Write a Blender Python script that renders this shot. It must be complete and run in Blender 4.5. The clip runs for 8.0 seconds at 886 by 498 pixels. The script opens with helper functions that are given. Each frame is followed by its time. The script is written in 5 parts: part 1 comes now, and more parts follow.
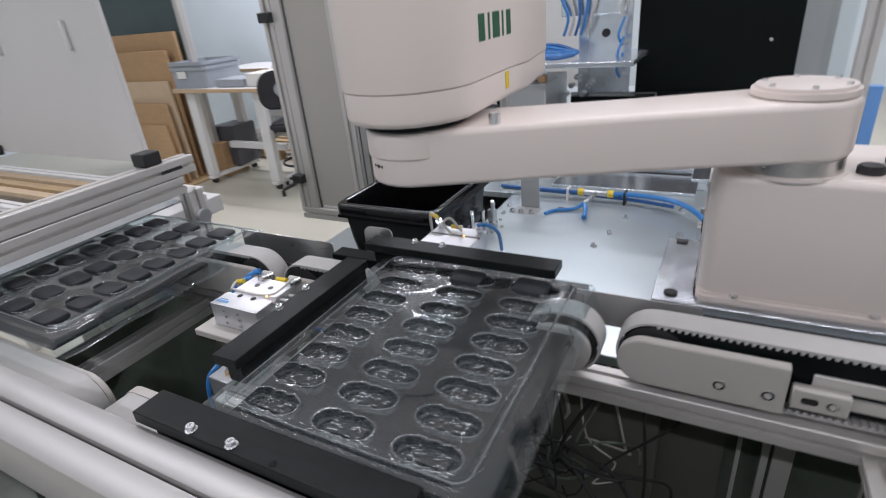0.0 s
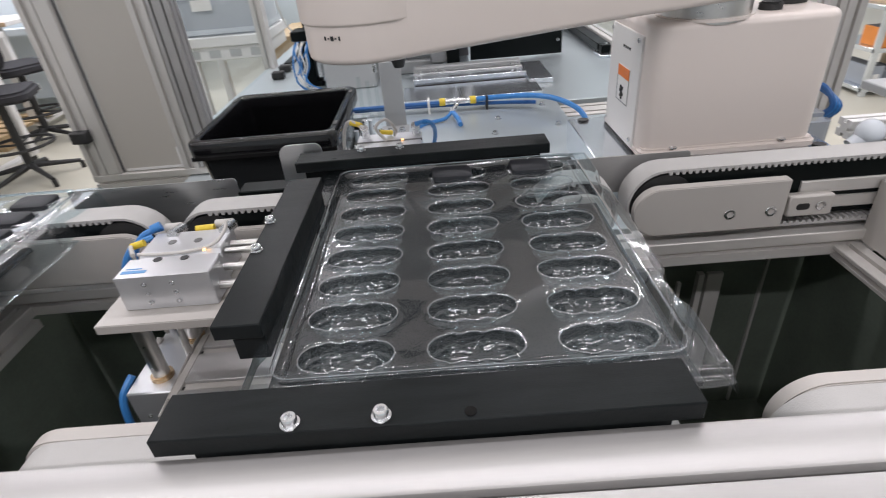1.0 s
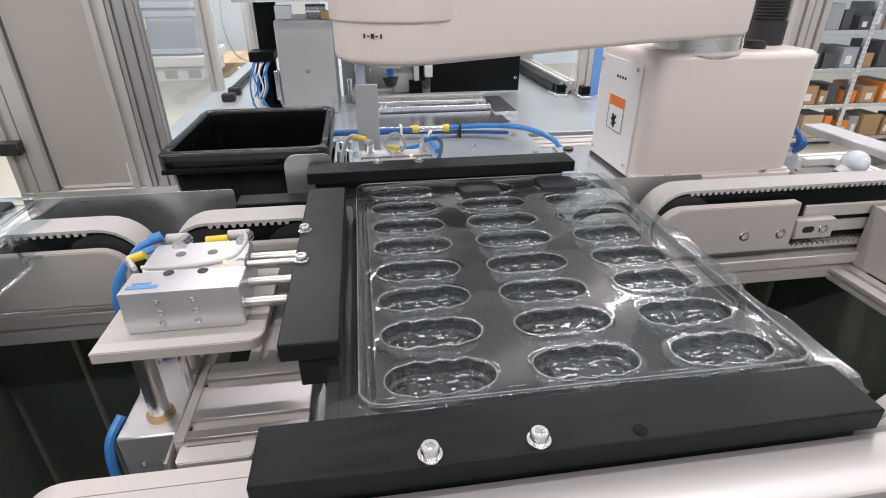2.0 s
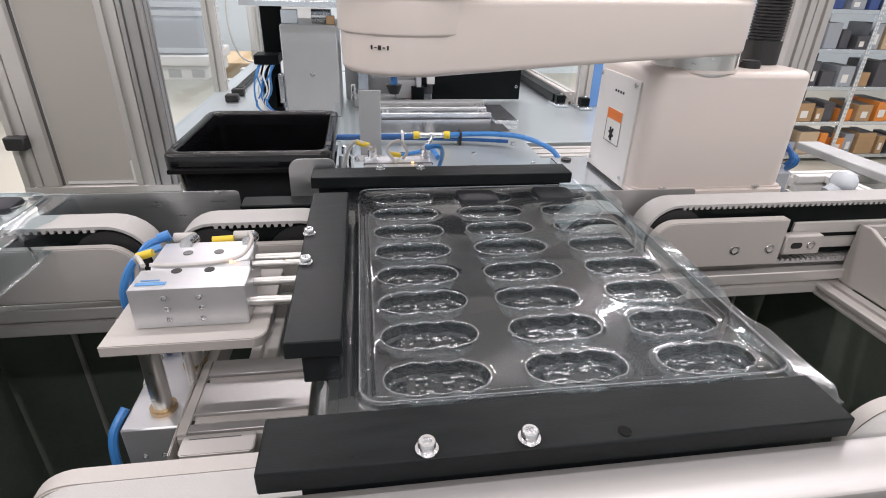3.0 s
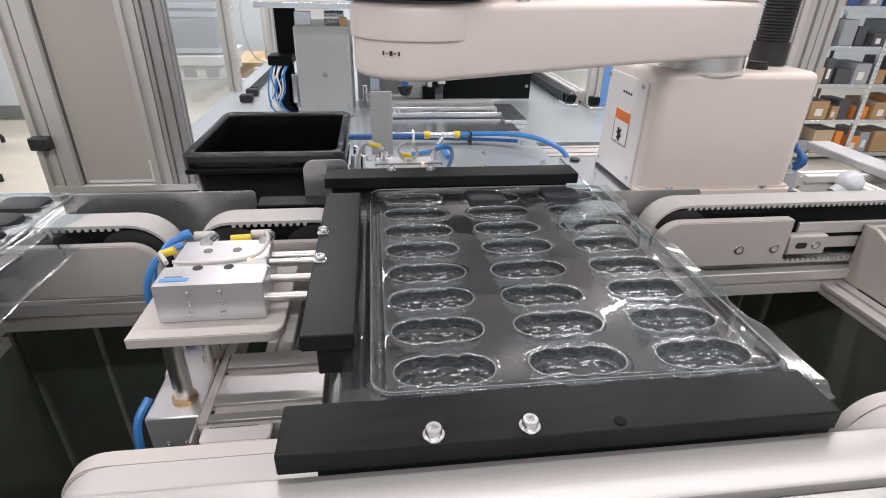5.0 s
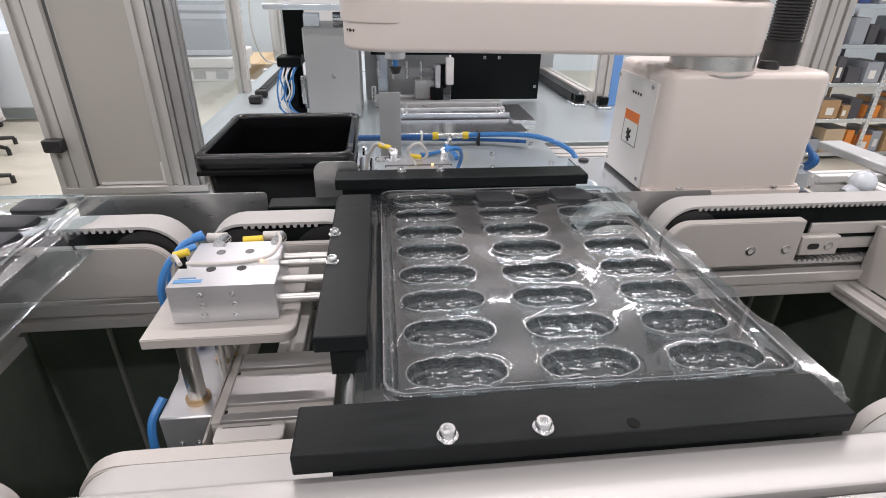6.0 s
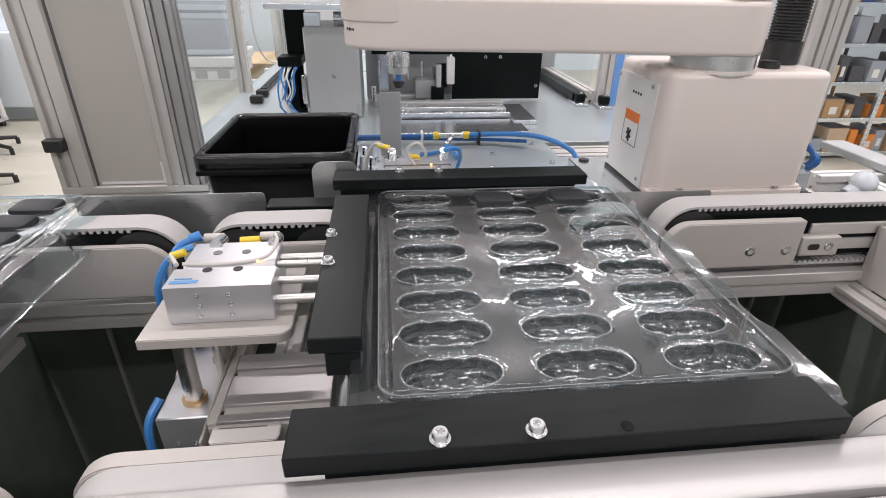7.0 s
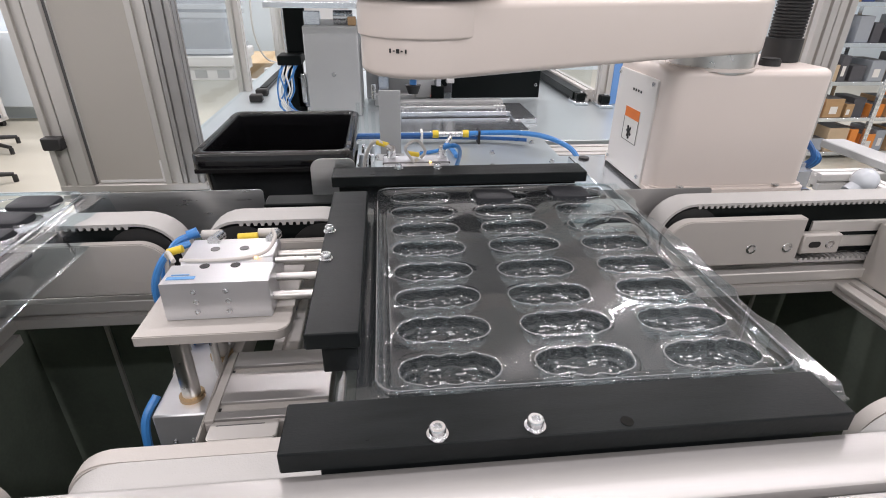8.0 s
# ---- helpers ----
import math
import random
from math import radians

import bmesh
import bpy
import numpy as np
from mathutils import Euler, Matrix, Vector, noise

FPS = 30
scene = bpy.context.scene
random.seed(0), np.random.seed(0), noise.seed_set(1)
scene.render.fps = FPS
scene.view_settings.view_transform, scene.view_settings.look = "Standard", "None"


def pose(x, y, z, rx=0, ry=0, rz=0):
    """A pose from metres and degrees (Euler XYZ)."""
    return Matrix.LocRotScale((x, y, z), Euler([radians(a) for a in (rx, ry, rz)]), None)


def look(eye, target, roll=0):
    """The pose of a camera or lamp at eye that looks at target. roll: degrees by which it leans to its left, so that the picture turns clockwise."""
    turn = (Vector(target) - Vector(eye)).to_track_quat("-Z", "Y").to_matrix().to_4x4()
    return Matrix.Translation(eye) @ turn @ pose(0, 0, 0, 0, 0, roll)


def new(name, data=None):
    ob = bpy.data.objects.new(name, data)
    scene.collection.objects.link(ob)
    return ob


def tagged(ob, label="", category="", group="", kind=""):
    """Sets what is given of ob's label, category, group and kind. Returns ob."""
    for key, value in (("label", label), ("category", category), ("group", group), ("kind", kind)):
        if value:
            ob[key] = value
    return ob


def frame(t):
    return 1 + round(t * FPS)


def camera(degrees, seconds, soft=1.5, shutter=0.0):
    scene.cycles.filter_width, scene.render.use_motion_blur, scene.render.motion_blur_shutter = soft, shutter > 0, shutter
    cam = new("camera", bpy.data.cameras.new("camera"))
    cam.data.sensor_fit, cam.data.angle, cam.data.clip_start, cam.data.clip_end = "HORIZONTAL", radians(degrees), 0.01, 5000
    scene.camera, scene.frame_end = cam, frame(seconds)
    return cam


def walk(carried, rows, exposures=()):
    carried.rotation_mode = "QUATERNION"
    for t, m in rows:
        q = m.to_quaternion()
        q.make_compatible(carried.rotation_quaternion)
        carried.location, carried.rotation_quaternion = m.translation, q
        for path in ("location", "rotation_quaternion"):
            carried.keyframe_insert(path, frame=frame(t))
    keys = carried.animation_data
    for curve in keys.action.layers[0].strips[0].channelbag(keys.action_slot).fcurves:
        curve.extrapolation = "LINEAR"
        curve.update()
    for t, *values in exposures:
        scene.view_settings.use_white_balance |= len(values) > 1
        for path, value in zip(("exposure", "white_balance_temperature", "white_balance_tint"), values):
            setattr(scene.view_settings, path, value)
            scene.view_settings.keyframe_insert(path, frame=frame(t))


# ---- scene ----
cam = camera(80.1, 8.0, soft=1.0, shutter=0.3)
PATH = [
    (0, (0.042, -0.025, 1.476), (-0.846, 1.55, 0.621), -5.5),
    (0.3, (-0.139, -0.049, 1.428), (-0.773, 1.6, 0.488), -5.9),
    (0.5, (-0.214, -0.056, 1.4), (-0.69, 1.619, 0.416), -6.6),
    (1, (-0.352, -0.017, 1.336), (-0.393, 1.687, 0.289), -5.2),
    (1.5, (-0.445, 0.029, 1.298), (-0.24, 1.76, 0.318), -1.9),
    (2, (-0.506, 0.028, 1.288), (-0.244, 1.78, 0.359), 0.0),
    (3.5, (-0.512, 0.003, 1.304), (-0.239, 1.762, 0.393), 2.1),
    (4, (-0.505, 0.0, 1.306), (-0.237, 1.756, 0.388), 2.0),
    (4.5, (-0.5, -0.008, 1.316), (-0.248, 1.749, 0.396), 1.7),
    (5, (-0.512, -0.01, 1.311), (-0.277, 1.749, 0.391), 1.4),
    (6.5, (-0.517, -0.011, 1.314), (-0.315, 1.753, 0.393), 0.9),
    (7, (-0.51, -0.009, 1.314), (-0.31, 1.754, 0.391), 0.9),
    (7.5, (-0.509, -0.009, 1.315), (-0.309, 1.755, 0.393), 0.9),
    (8, (-0.508, -0.008, 1.308), (-0.309, 1.756, 0.386), 0.9),
]
walk(cam, [(t, look(eye, target, roll)) for t, eye, target, roll in PATH], exposures=((0.0, -0.40, 6050, 10), (0.5, -0.22, 6150, 10), (1.0, -0.10, 6300, 10), (1.5, 0.04, 6400, 11), (2.0, 0.16, 6450, 12), (5.0, 0.12, 6500, 12), (6.3, 0.05, 6500, 12), (7.2, 0.07, 6500, 12), (8.0, 0.13, 6500, 12)))

# ---------------------------------------------------------------- light
HALL = (-9.0, 8.0, -5.0, 8.5, 4.0)  # x0, x1, y0, y1, height
LAMP_ROWS = [(-2.2, 215), (1.3, 150), (4.6, 400)]
world = bpy.data.worlds.new("world")
scene.world = world
world.use_nodes = True
world.node_tree.nodes["Background"].inputs[0].default_value = (0.8, 0.88, 1.0, 1)
world.node_tree.nodes["Background"].inputs[1].default_value = 0.05
for row_y, watts in LAMP_ROWS:
    light = bpy.data.lights.new("ceiling_lamp_light", "AREA")
    light.shape, light.size, light.size_y = "RECTANGLE", 12.0, 0.10
    light.energy, light.color = watts, (1.0, 0.94, 0.97)
    lo = new("ceiling_lamp_light", light)
    lo.matrix_world = pose(-0.5, row_y, HALL[4] - 0.13)


# ---------------------------------------------------------------- materials
def mat(name, colour, rough=0.5, metal=0.0, vary=0.08, scale=8.0, bump=0.0, bump_scale=120.0, coat=0.0, spec=0.5, stretch=(1, 1, 1), wear=0.0):
    """A surface with a broad and a fine variation of its colour and roughness, and a fine relief."""
    m = bpy.data.materials.new(name)
    m.use_nodes = True
    nt = m.node_tree
    b = nt.nodes["Principled BSDF"]
    co = nt.nodes.new("ShaderNodeTexCoord")
    mp = nt.nodes.new("ShaderNodeMapping")
    mp.inputs["Scale"].default_value = stretch
    nt.links.new(co.outputs["Object"], mp.inputs["Vector"])
    n1, n2 = nt.nodes.new("ShaderNodeTexNoise"), nt.nodes.new("ShaderNodeTexNoise")
    for n, s, d in ((n1, scale, 3), (n2, bump_scale, 2)):
        n.inputs["Scale"].default_value, n.inputs["Detail"].default_value = s, d
        nt.links.new(mp.outputs[0], n.inputs["Vector"])
    ramp = nt.nodes.new("ShaderNodeMix")
    ramp.data_type = "RGBA"
    ramp.inputs[6].default_value = (*[max(0, c * (1 - vary)) for c in colour], 1)
    ramp.inputs[7].default_value = (*[min(1, c * (1 + vary)) for c in colour], 1)
    add = nt.nodes.new("ShaderNodeMath")
    add.operation = "MULTIPLY_ADD"
    add.inputs[1].default_value = 0.35
    nt.links.new(n2.outputs[0], add.inputs[0])
    sub = nt.nodes.new("ShaderNodeMath")
    sub.operation = "MULTIPLY_ADD"
    sub.inputs[1].default_value, sub.inputs[2].default_value = 1.3, -0.32
    nt.links.new(n1.outputs[0], sub.inputs[0])
    nt.links.new(sub.outputs[0], add.inputs[2])
    nt.links.new(add.outputs[0], ramp.inputs[0])
    nt.links.new(ramp.outputs[2], b.inputs["Base Color"])
    rr = nt.nodes.new("ShaderNodeMapRange")
    rr.inputs[3].default_value, rr.inputs[4].default_value = max(0.02, rough - 0.08 - wear), min(1, rough + 0.08 + wear)
    nt.links.new(n1.outputs[0], rr.inputs[0])
    nt.links.new(rr.outputs[0], b.inputs["Roughness"])
    b.inputs["Metallic"].default_value = metal
    b.inputs["Specular IOR Level"].default_value = spec
    b.inputs["Coat Weight"].default_value = coat
    b.inputs["Coat Roughness"].default_value = 0.08
    if bump:
        bp = nt.nodes.new("ShaderNodeBump")
        bp.inputs["Strength"].default_value, bp.inputs["Distance"].default_value = bump, 0.001
        nt.links.new(n2.outputs[0], bp.inputs["Height"])
        nt.links.new(bp.outputs[0], b.inputs["Normal"])
    return m


def clear(name, tint, rough, gloss, haze, broad=0.0):
    """Clear plastic sheet or pane: lets light through, with gloss and a little haze."""
    m = bpy.data.materials.new(name)
    m.use_nodes = True
    nt = m.node_tree
    out = nt.nodes["Material Output"]
    nt.nodes.remove(nt.nodes["Principled BSDF"])
    tr, gl, df = nt.nodes.new("ShaderNodeBsdfTransparent"), nt.nodes.new("ShaderNodeBsdfGlossy"), nt.nodes.new("ShaderNodeBsdfDiffuse")
    tr.inputs[0].default_value = (*tint, 1)
    gl.inputs[0].default_value, gl.inputs["Roughness"].default_value = (1, 1, 1, 1), rough
    df.inputs[0].default_value = (0.74, 0.79, 0.84, 1)
    fr, mul = nt.nodes.new("ShaderNodeLayerWeight"), nt.nodes.new("ShaderNodeMath")
    fr.inputs["Blend"].default_value = 0.5
    pw, sch = nt.nodes.new("ShaderNodeMath"), nt.nodes.new("ShaderNodeMath")
    pw.operation, pw.inputs[1].default_value = "POWER", 5.0
    sch.operation, sch.inputs[1].default_value, sch.inputs[2].default_value = "MULTIPLY_ADD", 0.96, 0.04
    nt.links.new(fr.outputs["Facing"], pw.inputs[0])
    nt.links.new(pw.outputs[0], sch.inputs[0])
    mul.operation, mul.use_clamp = "MULTIPLY", True
    mul.inputs[1].default_value = gloss
    nt.links.new(sch.outputs[0], mul.inputs[0])
    m1, m2 = nt.nodes.new("ShaderNodeMixShader"), nt.nodes.new("ShaderNodeMixShader")
    m1.inputs[0].default_value = haze
    nt.links.new(tr.outputs[0], m1.inputs[1])
    nt.links.new(df.outputs[0], m1.inputs[2])
    nt.links.new(mul.outputs[0], m2.inputs[0])
    nt.links.new(m1.outputs[0], m2.inputs[1])
    gl2, m3 = nt.nodes.new("ShaderNodeBsdfGlossy"), nt.nodes.new("ShaderNodeMixShader")
    gl2.inputs["Roughness"].default_value, m3.inputs[0].default_value = 0.24, broad
    nt.links.new(gl.outputs[0], m3.inputs[1])
    nt.links.new(gl2.outputs[0], m3.inputs[2])
    nt.links.new(m3.outputs[0], m2.inputs[2])
    nt.links.new(m2.outputs[0], out.inputs[0])
    co, n = nt.nodes.new("ShaderNodeTexCoord"), nt.nodes.new("ShaderNodeTexNoise")
    n.inputs["Scale"].default_value = 60
    nt.links.new(co.outputs["Object"], n.inputs["Vector"])
    bp = nt.nodes.new("ShaderNodeBump")
    bp.inputs["Strength"].default_value, bp.inputs["Distance"].default_value = 0.06, 0.002
    nt.links.new(n.outputs[0], bp.inputs["Height"])
    nt.links.new(bp.outputs[0], gl.inputs["Normal"])
    return m


def glow(name, colour, strength):
    m = bpy.data.materials.new(name)
    m.use_nodes = True
    b = m.node_tree.nodes["Principled BSDF"]
    b.inputs["Emission Color"].default_value, b.inputs["Emission Strength"].default_value = (*colour, 1), strength
    return m


ALU = mat("anodised_aluminium", (0.63, 0.61, 0.58), 0.42, 0.4, 0.05, 5, 0.05, 300, wear=0.05)
# Satin finish, its base darkened to put the rail's weaker light into colour.
ALU_SATIN_TONED = mat("satin_aluminium_toned", (0.47, 0.46, 0.45), 0.40, 0.55, 0.07, 4, 0.02, 150, stretch=(0.3, 4, 4), wear=0.06)
# Dark grey puts shade into slots, grooves and gaps; also colours the gasket.
SLOT_SHADE_GASKET = mat("slot_shade_and_gasket", (0.16, 0.16, 0.16), 0.5, 0.6)
ALU_BLOCK = mat("milled_aluminium", (0.66, 0.67, 0.69), 0.33, 0.75, 0.05, 30, 0.06, 500)
STEEL = mat("polished_steel", (0.62, 0.61, 0.59), 0.3, 1.0, 0.06, 60)
ZINC = mat("zinc_plated", (0.72, 0.73, 0.74), 0.26, 1.0, 0.1, 200)
SHEET = mat("brushed_sheet_steel", (0.62, 0.63, 0.63), 0.3, 0.9, 0.1, 14, 0.08, 200, stretch=(1, 1, 9))
GALV = mat("bright_machined_plate", (0.72, 0.76, 0.80), 0.22, 0.9, 0.1, 20, 0.05, 120)
BEIGE = mat("beige_painted_metal", (0.47, 0.445, 0.415), 0.45, 0.0, 0.04, 6, 0.1, 500)
ROBOT = mat("cream_robot_paint", (0.775, 0.695, 0.64), 0.34, 0.0, 0.02, 4, 0.06, 400, coat=0.15)
ROBOT_WHITE = mat("white_robot_panel", (0.78, 0.76, 0.73), 0.4, 0.0, 0.03, 6, 0.05, 400)
POM = mat("black_plastic_bar", (0.0095, 0.0116, 0.0120), 0.34, 0.0, 0.3, 20, 0.10, 260, spec=0.14, stretch=(1, 6, 1), wear=0.06)
# Same black plastic as the rim, darkened to hold the deep bin's shade.
BIN = mat("black_bin_plastic", (0.004, 0.004, 0.0045), 0.18, 0.0, 0.2, 15, 0.05, 300, spec=0.3)
BIN_RIM = mat("glossy_black_rim", (0.008, 0.008, 0.009), 0.10, 0.0, 0.2, 25, 0.05, 300)
RUBBER = mat("black_rubber", (0.02, 0.02, 0.02), 0.6, 0.0, 0.2, 40)
BLACK = mat("black_metal", (0.005, 0.007, 0.007), 0.35, 0.0, 0.2, 10, spec=0.12)
CAP = mat("dark_grey_cap", (0.026, 0.028, 0.032), 0.5, 0.0, 0.2, 60, 0.15, 900, spec=0.25)
BELT = mat("pale_grey_belt", (0.45, 0.443, 0.428), 0.55, 0.0, 0.05, 30, 0.25, 700)
TABLE = mat("machine_table_plate", (0.54, 0.60, 0.62), 0.3, 0.55, 0.05, 4, 0.04, 300)
PANEL = mat("grey_enclosure_panel", (0.49, 0.465, 0.42), 0.42, 0.0, 0.04, 3, 0.05, 300)
GREYBOX = mat("grey_enamelled_sheet", (0.42, 0.43, 0.43), 0.4, 0.2, 0.05, 5)
PIT = mat("dark_smoked_panel", (0.14, 0.165, 0.135), 0.22, 0.0, 0.3, 6, coat=0.3)
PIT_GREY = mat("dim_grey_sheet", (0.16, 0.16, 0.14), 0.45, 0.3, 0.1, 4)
WHITE = mat("white_paint", (0.73, 0.725, 0.71), 0.45, 0.0, 0.04, 5)
WALL = mat("pale_blue_wall", (0.66, 0.73, 0.77), 0.6, 0.0, 0.05, 1.5, 0.05, 80)
FLOOR = mat("beige_floor_coating", (0.50, 0.48, 0.40), 0.35, 0.0, 0.07, 1.2, 0.04, 60, wear=0.08)
CEIL = mat("white_ceiling", (0.75, 0.75, 0.74), 0.8, 0.0, 0.04, 2)
CARD = mat("brown_cardboard", (0.42, 0.27, 0.14), 0.75, 0.0, 0.12, 8, 0.2, 60, stretch=(1, 1, 4))
CARD_PALE = mat("pale_cardboard", (0.55, 0.42, 0.28), 0.75, 0.0, 0.1, 8, 0.2, 60)
WOOD = mat("pine_wood", (0.50, 0.36, 0.20), 0.6, 0.0, 0.18, 10, 0.2, 80, stretch=(1, 8, 8))
TABLE_WOOD = mat("beech_edge", (0.55, 0.40, 0.25), 0.5, 0.0, 0.1, 12)
GREY_PLASTIC = mat("grey_crate_plastic", (0.33, 0.36, 0.40), 0.45, 0.0, 0.06, 8)
CRATE_CLEAR = clear("frosted_clear_plastic", (0.62, 0.63, 0.65), 0.25, 1.2, 0.45)
HOSE = mat("blue_air_hose", (0.05, 0.22, 0.55), 0.3, 0.0, 0.1, 30)
HOSE_DARK = mat("dark_blue_hose", (0.03, 0.12, 0.34), 0.3, 0.0, 0.1, 30)
CABLE = mat("grey_cable", (0.55, 0.53, 0.50), 0.5, 0.0, 0.06, 40)
YELLOW = mat("yellow_sleeve", (0.75, 0.55, 0.04), 0.45, 0.0, 0.08, 40)
ORANGE = mat("orange_print", (0.80, 0.20, 0.03), 0.5, 0.0, 0.06, 40)
PAPER = mat("white_label_paper", (0.78, 0.77, 0.74), 0.6, 0.0, 0.03, 40)
INK = mat("black_ink", (0.02, 0.02, 0.02), 0.6)
GREEN = mat("dark_green_print", (0.02, 0.10, 0.05), 0.5)
BLUE_PRINT = mat("blue_print", (0.10, 0.28, 0.55), 0.5)
BLUE = mat("blue_film", (0.16, 0.34, 0.70), 0.35, 0.0, 0.06, 4)
BOX_BLUE = mat("blue_cardboard", (0.05, 0.09, 0.26), 0.55, 0.0, 0.1, 10)
BOX_ORANGE = mat("orange_cardboard", (0.75, 0.26, 0.05), 0.55, 0.0, 0.1, 10)
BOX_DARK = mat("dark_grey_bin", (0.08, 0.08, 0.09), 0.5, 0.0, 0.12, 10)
SEAT = mat("black_upholstery", (0.025, 0.025, 0.03), 0.8, 0.0, 0.2, 40, 0.3, 400)
# Ribs added to catch lamp glints; the haze paints them as light dashes.
PET_GLINT = clear("glint_tray_rib", (0.84, 0.89, 0.90), 0.10, 9.0, 0.16)
# Haze paints the bright lines that light draws along the tray's edges.
EDGE_GLINT = clear("hazy_edge_glint", (0.80, 0.86, 0.88), 0.08, 5.0, 0.17)
PET = clear("clear_tray_plastic", (0.82, 0.89, 0.905), 0.06, 2.2, 0.025, 0.38)
ACRYLIC = clear("clear_acrylic_pane", (0.95, 0.97, 0.97), 0.02, 0.3, 0.005)
RED_GLOW = glow("red_sensor_light", (1.0, 0.08, 0.04), 3.0)
ORANGE_GLOW = glow("orange_indicator", (1.0, 0.45, 0.05), 4.0)
TUBE = glow("lamp_diffuser", (1.0, 0.965, 0.92), 5.0)

# ---------------------------------------------------------------- mesh tools
BASE = {}
DRAWN = [None]  # a transform for the next things: set while a station scales about the camera


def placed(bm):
    """Carry a mesh from its drawn scale to the hall, enlarged about the camera."""
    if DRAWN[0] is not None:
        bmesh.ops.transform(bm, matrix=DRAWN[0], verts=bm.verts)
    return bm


def thing(name, at, label="", category="", group="", kind=""):
    """An Empty at the base of a thing; its parts are given in world places."""
    e = new(name)
    e.empty_display_size = 0.05
    at = Vector(at) if DRAWN[0] is None else DRAWN[0] @ Vector(at)
    e.location = at
    BASE[e] = at
    return tagged(e, label, category, group, kind)


def finish(bm, material, smooth=None):
    me = bpy.data.meshes.new("mesh")
    bmesh.ops.recalc_face_normals(bm, faces=bm.faces)
    bm.to_mesh(me)
    bm.free()
    me.materials.append(material)
    if smooth is not None:
        me.shade_smooth()
        me.set_sharp_from_angle(angle=radians(smooth))
    return me


def part(name, bm, material, parent, label="", smooth=40):
    """One mesh object under a thing or a part; bm is in world places."""
    at = BASE[parent]
    placed(bm)
    bmesh.ops.translate(bm, verts=bm.verts, vec=-at)
    ob = new(name, finish(bm, material, smooth))
    ob.parent = parent
    BASE[ob] = at
    return tagged(ob, label)


def solid(name, bm, material, label="", category="", group="", kind="", smooth=40):
    """A thing or a piece of the setting that is one mesh, with its origin at its base."""
    placed(bm)
    lo = Vector([min(v.co[i] for v in bm.verts) for i in range(3)])
    hi = Vector([max(v.co[i] for v in bm.verts) for i in range(3)])
    at = Vector(((lo.x + hi.x) / 2, (lo.y + hi.y) / 2, lo.z))
    bmesh.ops.translate(bm, verts=bm.verts, vec=-at)
    ob = new(name, finish(bm, material, smooth))
    ob.location = at
    BASE[ob] = at
    return tagged(ob, label, category, group, kind)


def box(x0, x1, y0, y1, z0, z1, bev=0.0, bm=None, seg=1):
    out = bm or bmesh.new()
    b = bmesh.new()
    bmesh.ops.create_cube(b, size=1.0)
    for v in b.verts:
        v.co = Vector(((x0 + x1) / 2 + v.co.x * (x1 - x0), (y0 + y1) / 2 + v.co.y * (y1 - y0), (z0 + z1) / 2 + v.co.z * (z1 - z0)))
    if bev:
        bmesh.ops.bevel(b, geom=b.edges, offset=bev, segments=seg, affect="EDGES", profile=0.5)
    return merge(out, b)


def merge(out, b):
    me = bpy.data.meshes.new("tmp")
    b.to_mesh(me)
    b.free()
    out.from_mesh(me)
    bpy.data.meshes.remove(me)
    return out


def rod(p0, p1, r, seg=16, r1=None, bm=None, bev=0.0):
    out = bm or bmesh.new()
    p0, p1 = Vector(p0), Vector(p1)
    d = p1 - p0
    b = bmesh.new()
    bmesh.ops.create_cone(b, cap_ends=True, segments=seg, radius1=r, radius2=r if r1 is None else r1, depth=d.length)
    if bev:
        bmesh.ops.bevel(b, geom=[e for e in b.edges if len(e.link_faces) == 2 and any(len(f.verts) > 4 for f in e.link_faces)], offset=bev, segments=2, affect="EDGES")
    m = Matrix.Translation((p0 + p1) / 2) @ d.to_track_quat("Z", "Y").to_matrix().to_4x4()
    bmesh.ops.transform(b, matrix=m, verts=b.verts)
    return merge(out, b)


def tube(points, r, seg=8, bm=None, steps=6):
    """A bent round hose or wire through the points."""
    out = bm or bmesh.new()
    P = [Vector(p) for p in points]
    line = []
    for i in range(len(P) - 1):
        a, b_, c, d = P[max(0, i - 1)], P[i], P[i + 1], P[min(len(P) - 1, i + 2)]
        for k in range(steps):
            t = k / steps
            line.append(0.5 * (2 * b_ + (c - a) * t + (2 * a - 5 * b_ + 4 * c - d) * t * t + (3 * b_ - a - 3 * c + d) * t ** 3))
    line.append(P[-1])
    rings = []
    up = Vector((0.13, 0.21, 0.97))
    for i, p in enumerate(line):
        t = (line[min(i + 1, len(line) - 1)] - line[max(0, i - 1)]).normalized()
        u = t.cross(up).normalized()
        w = u.cross(t)
        up = w
        rings.append([out.verts.new(p + r * (math.cos(2 * math.pi * k / seg) * u + math.sin(2 * math.pi * k / seg) * w)) for k in range(seg)])
    for a, b_ in zip(rings, rings[1:]):
        for k in range(seg):
            out.faces.new((a[k], a[(k + 1) % seg], b_[(k + 1) % seg], b_[k]))
    out.faces.new(rings[0])
    out.faces.new(rings[-1])
    return out


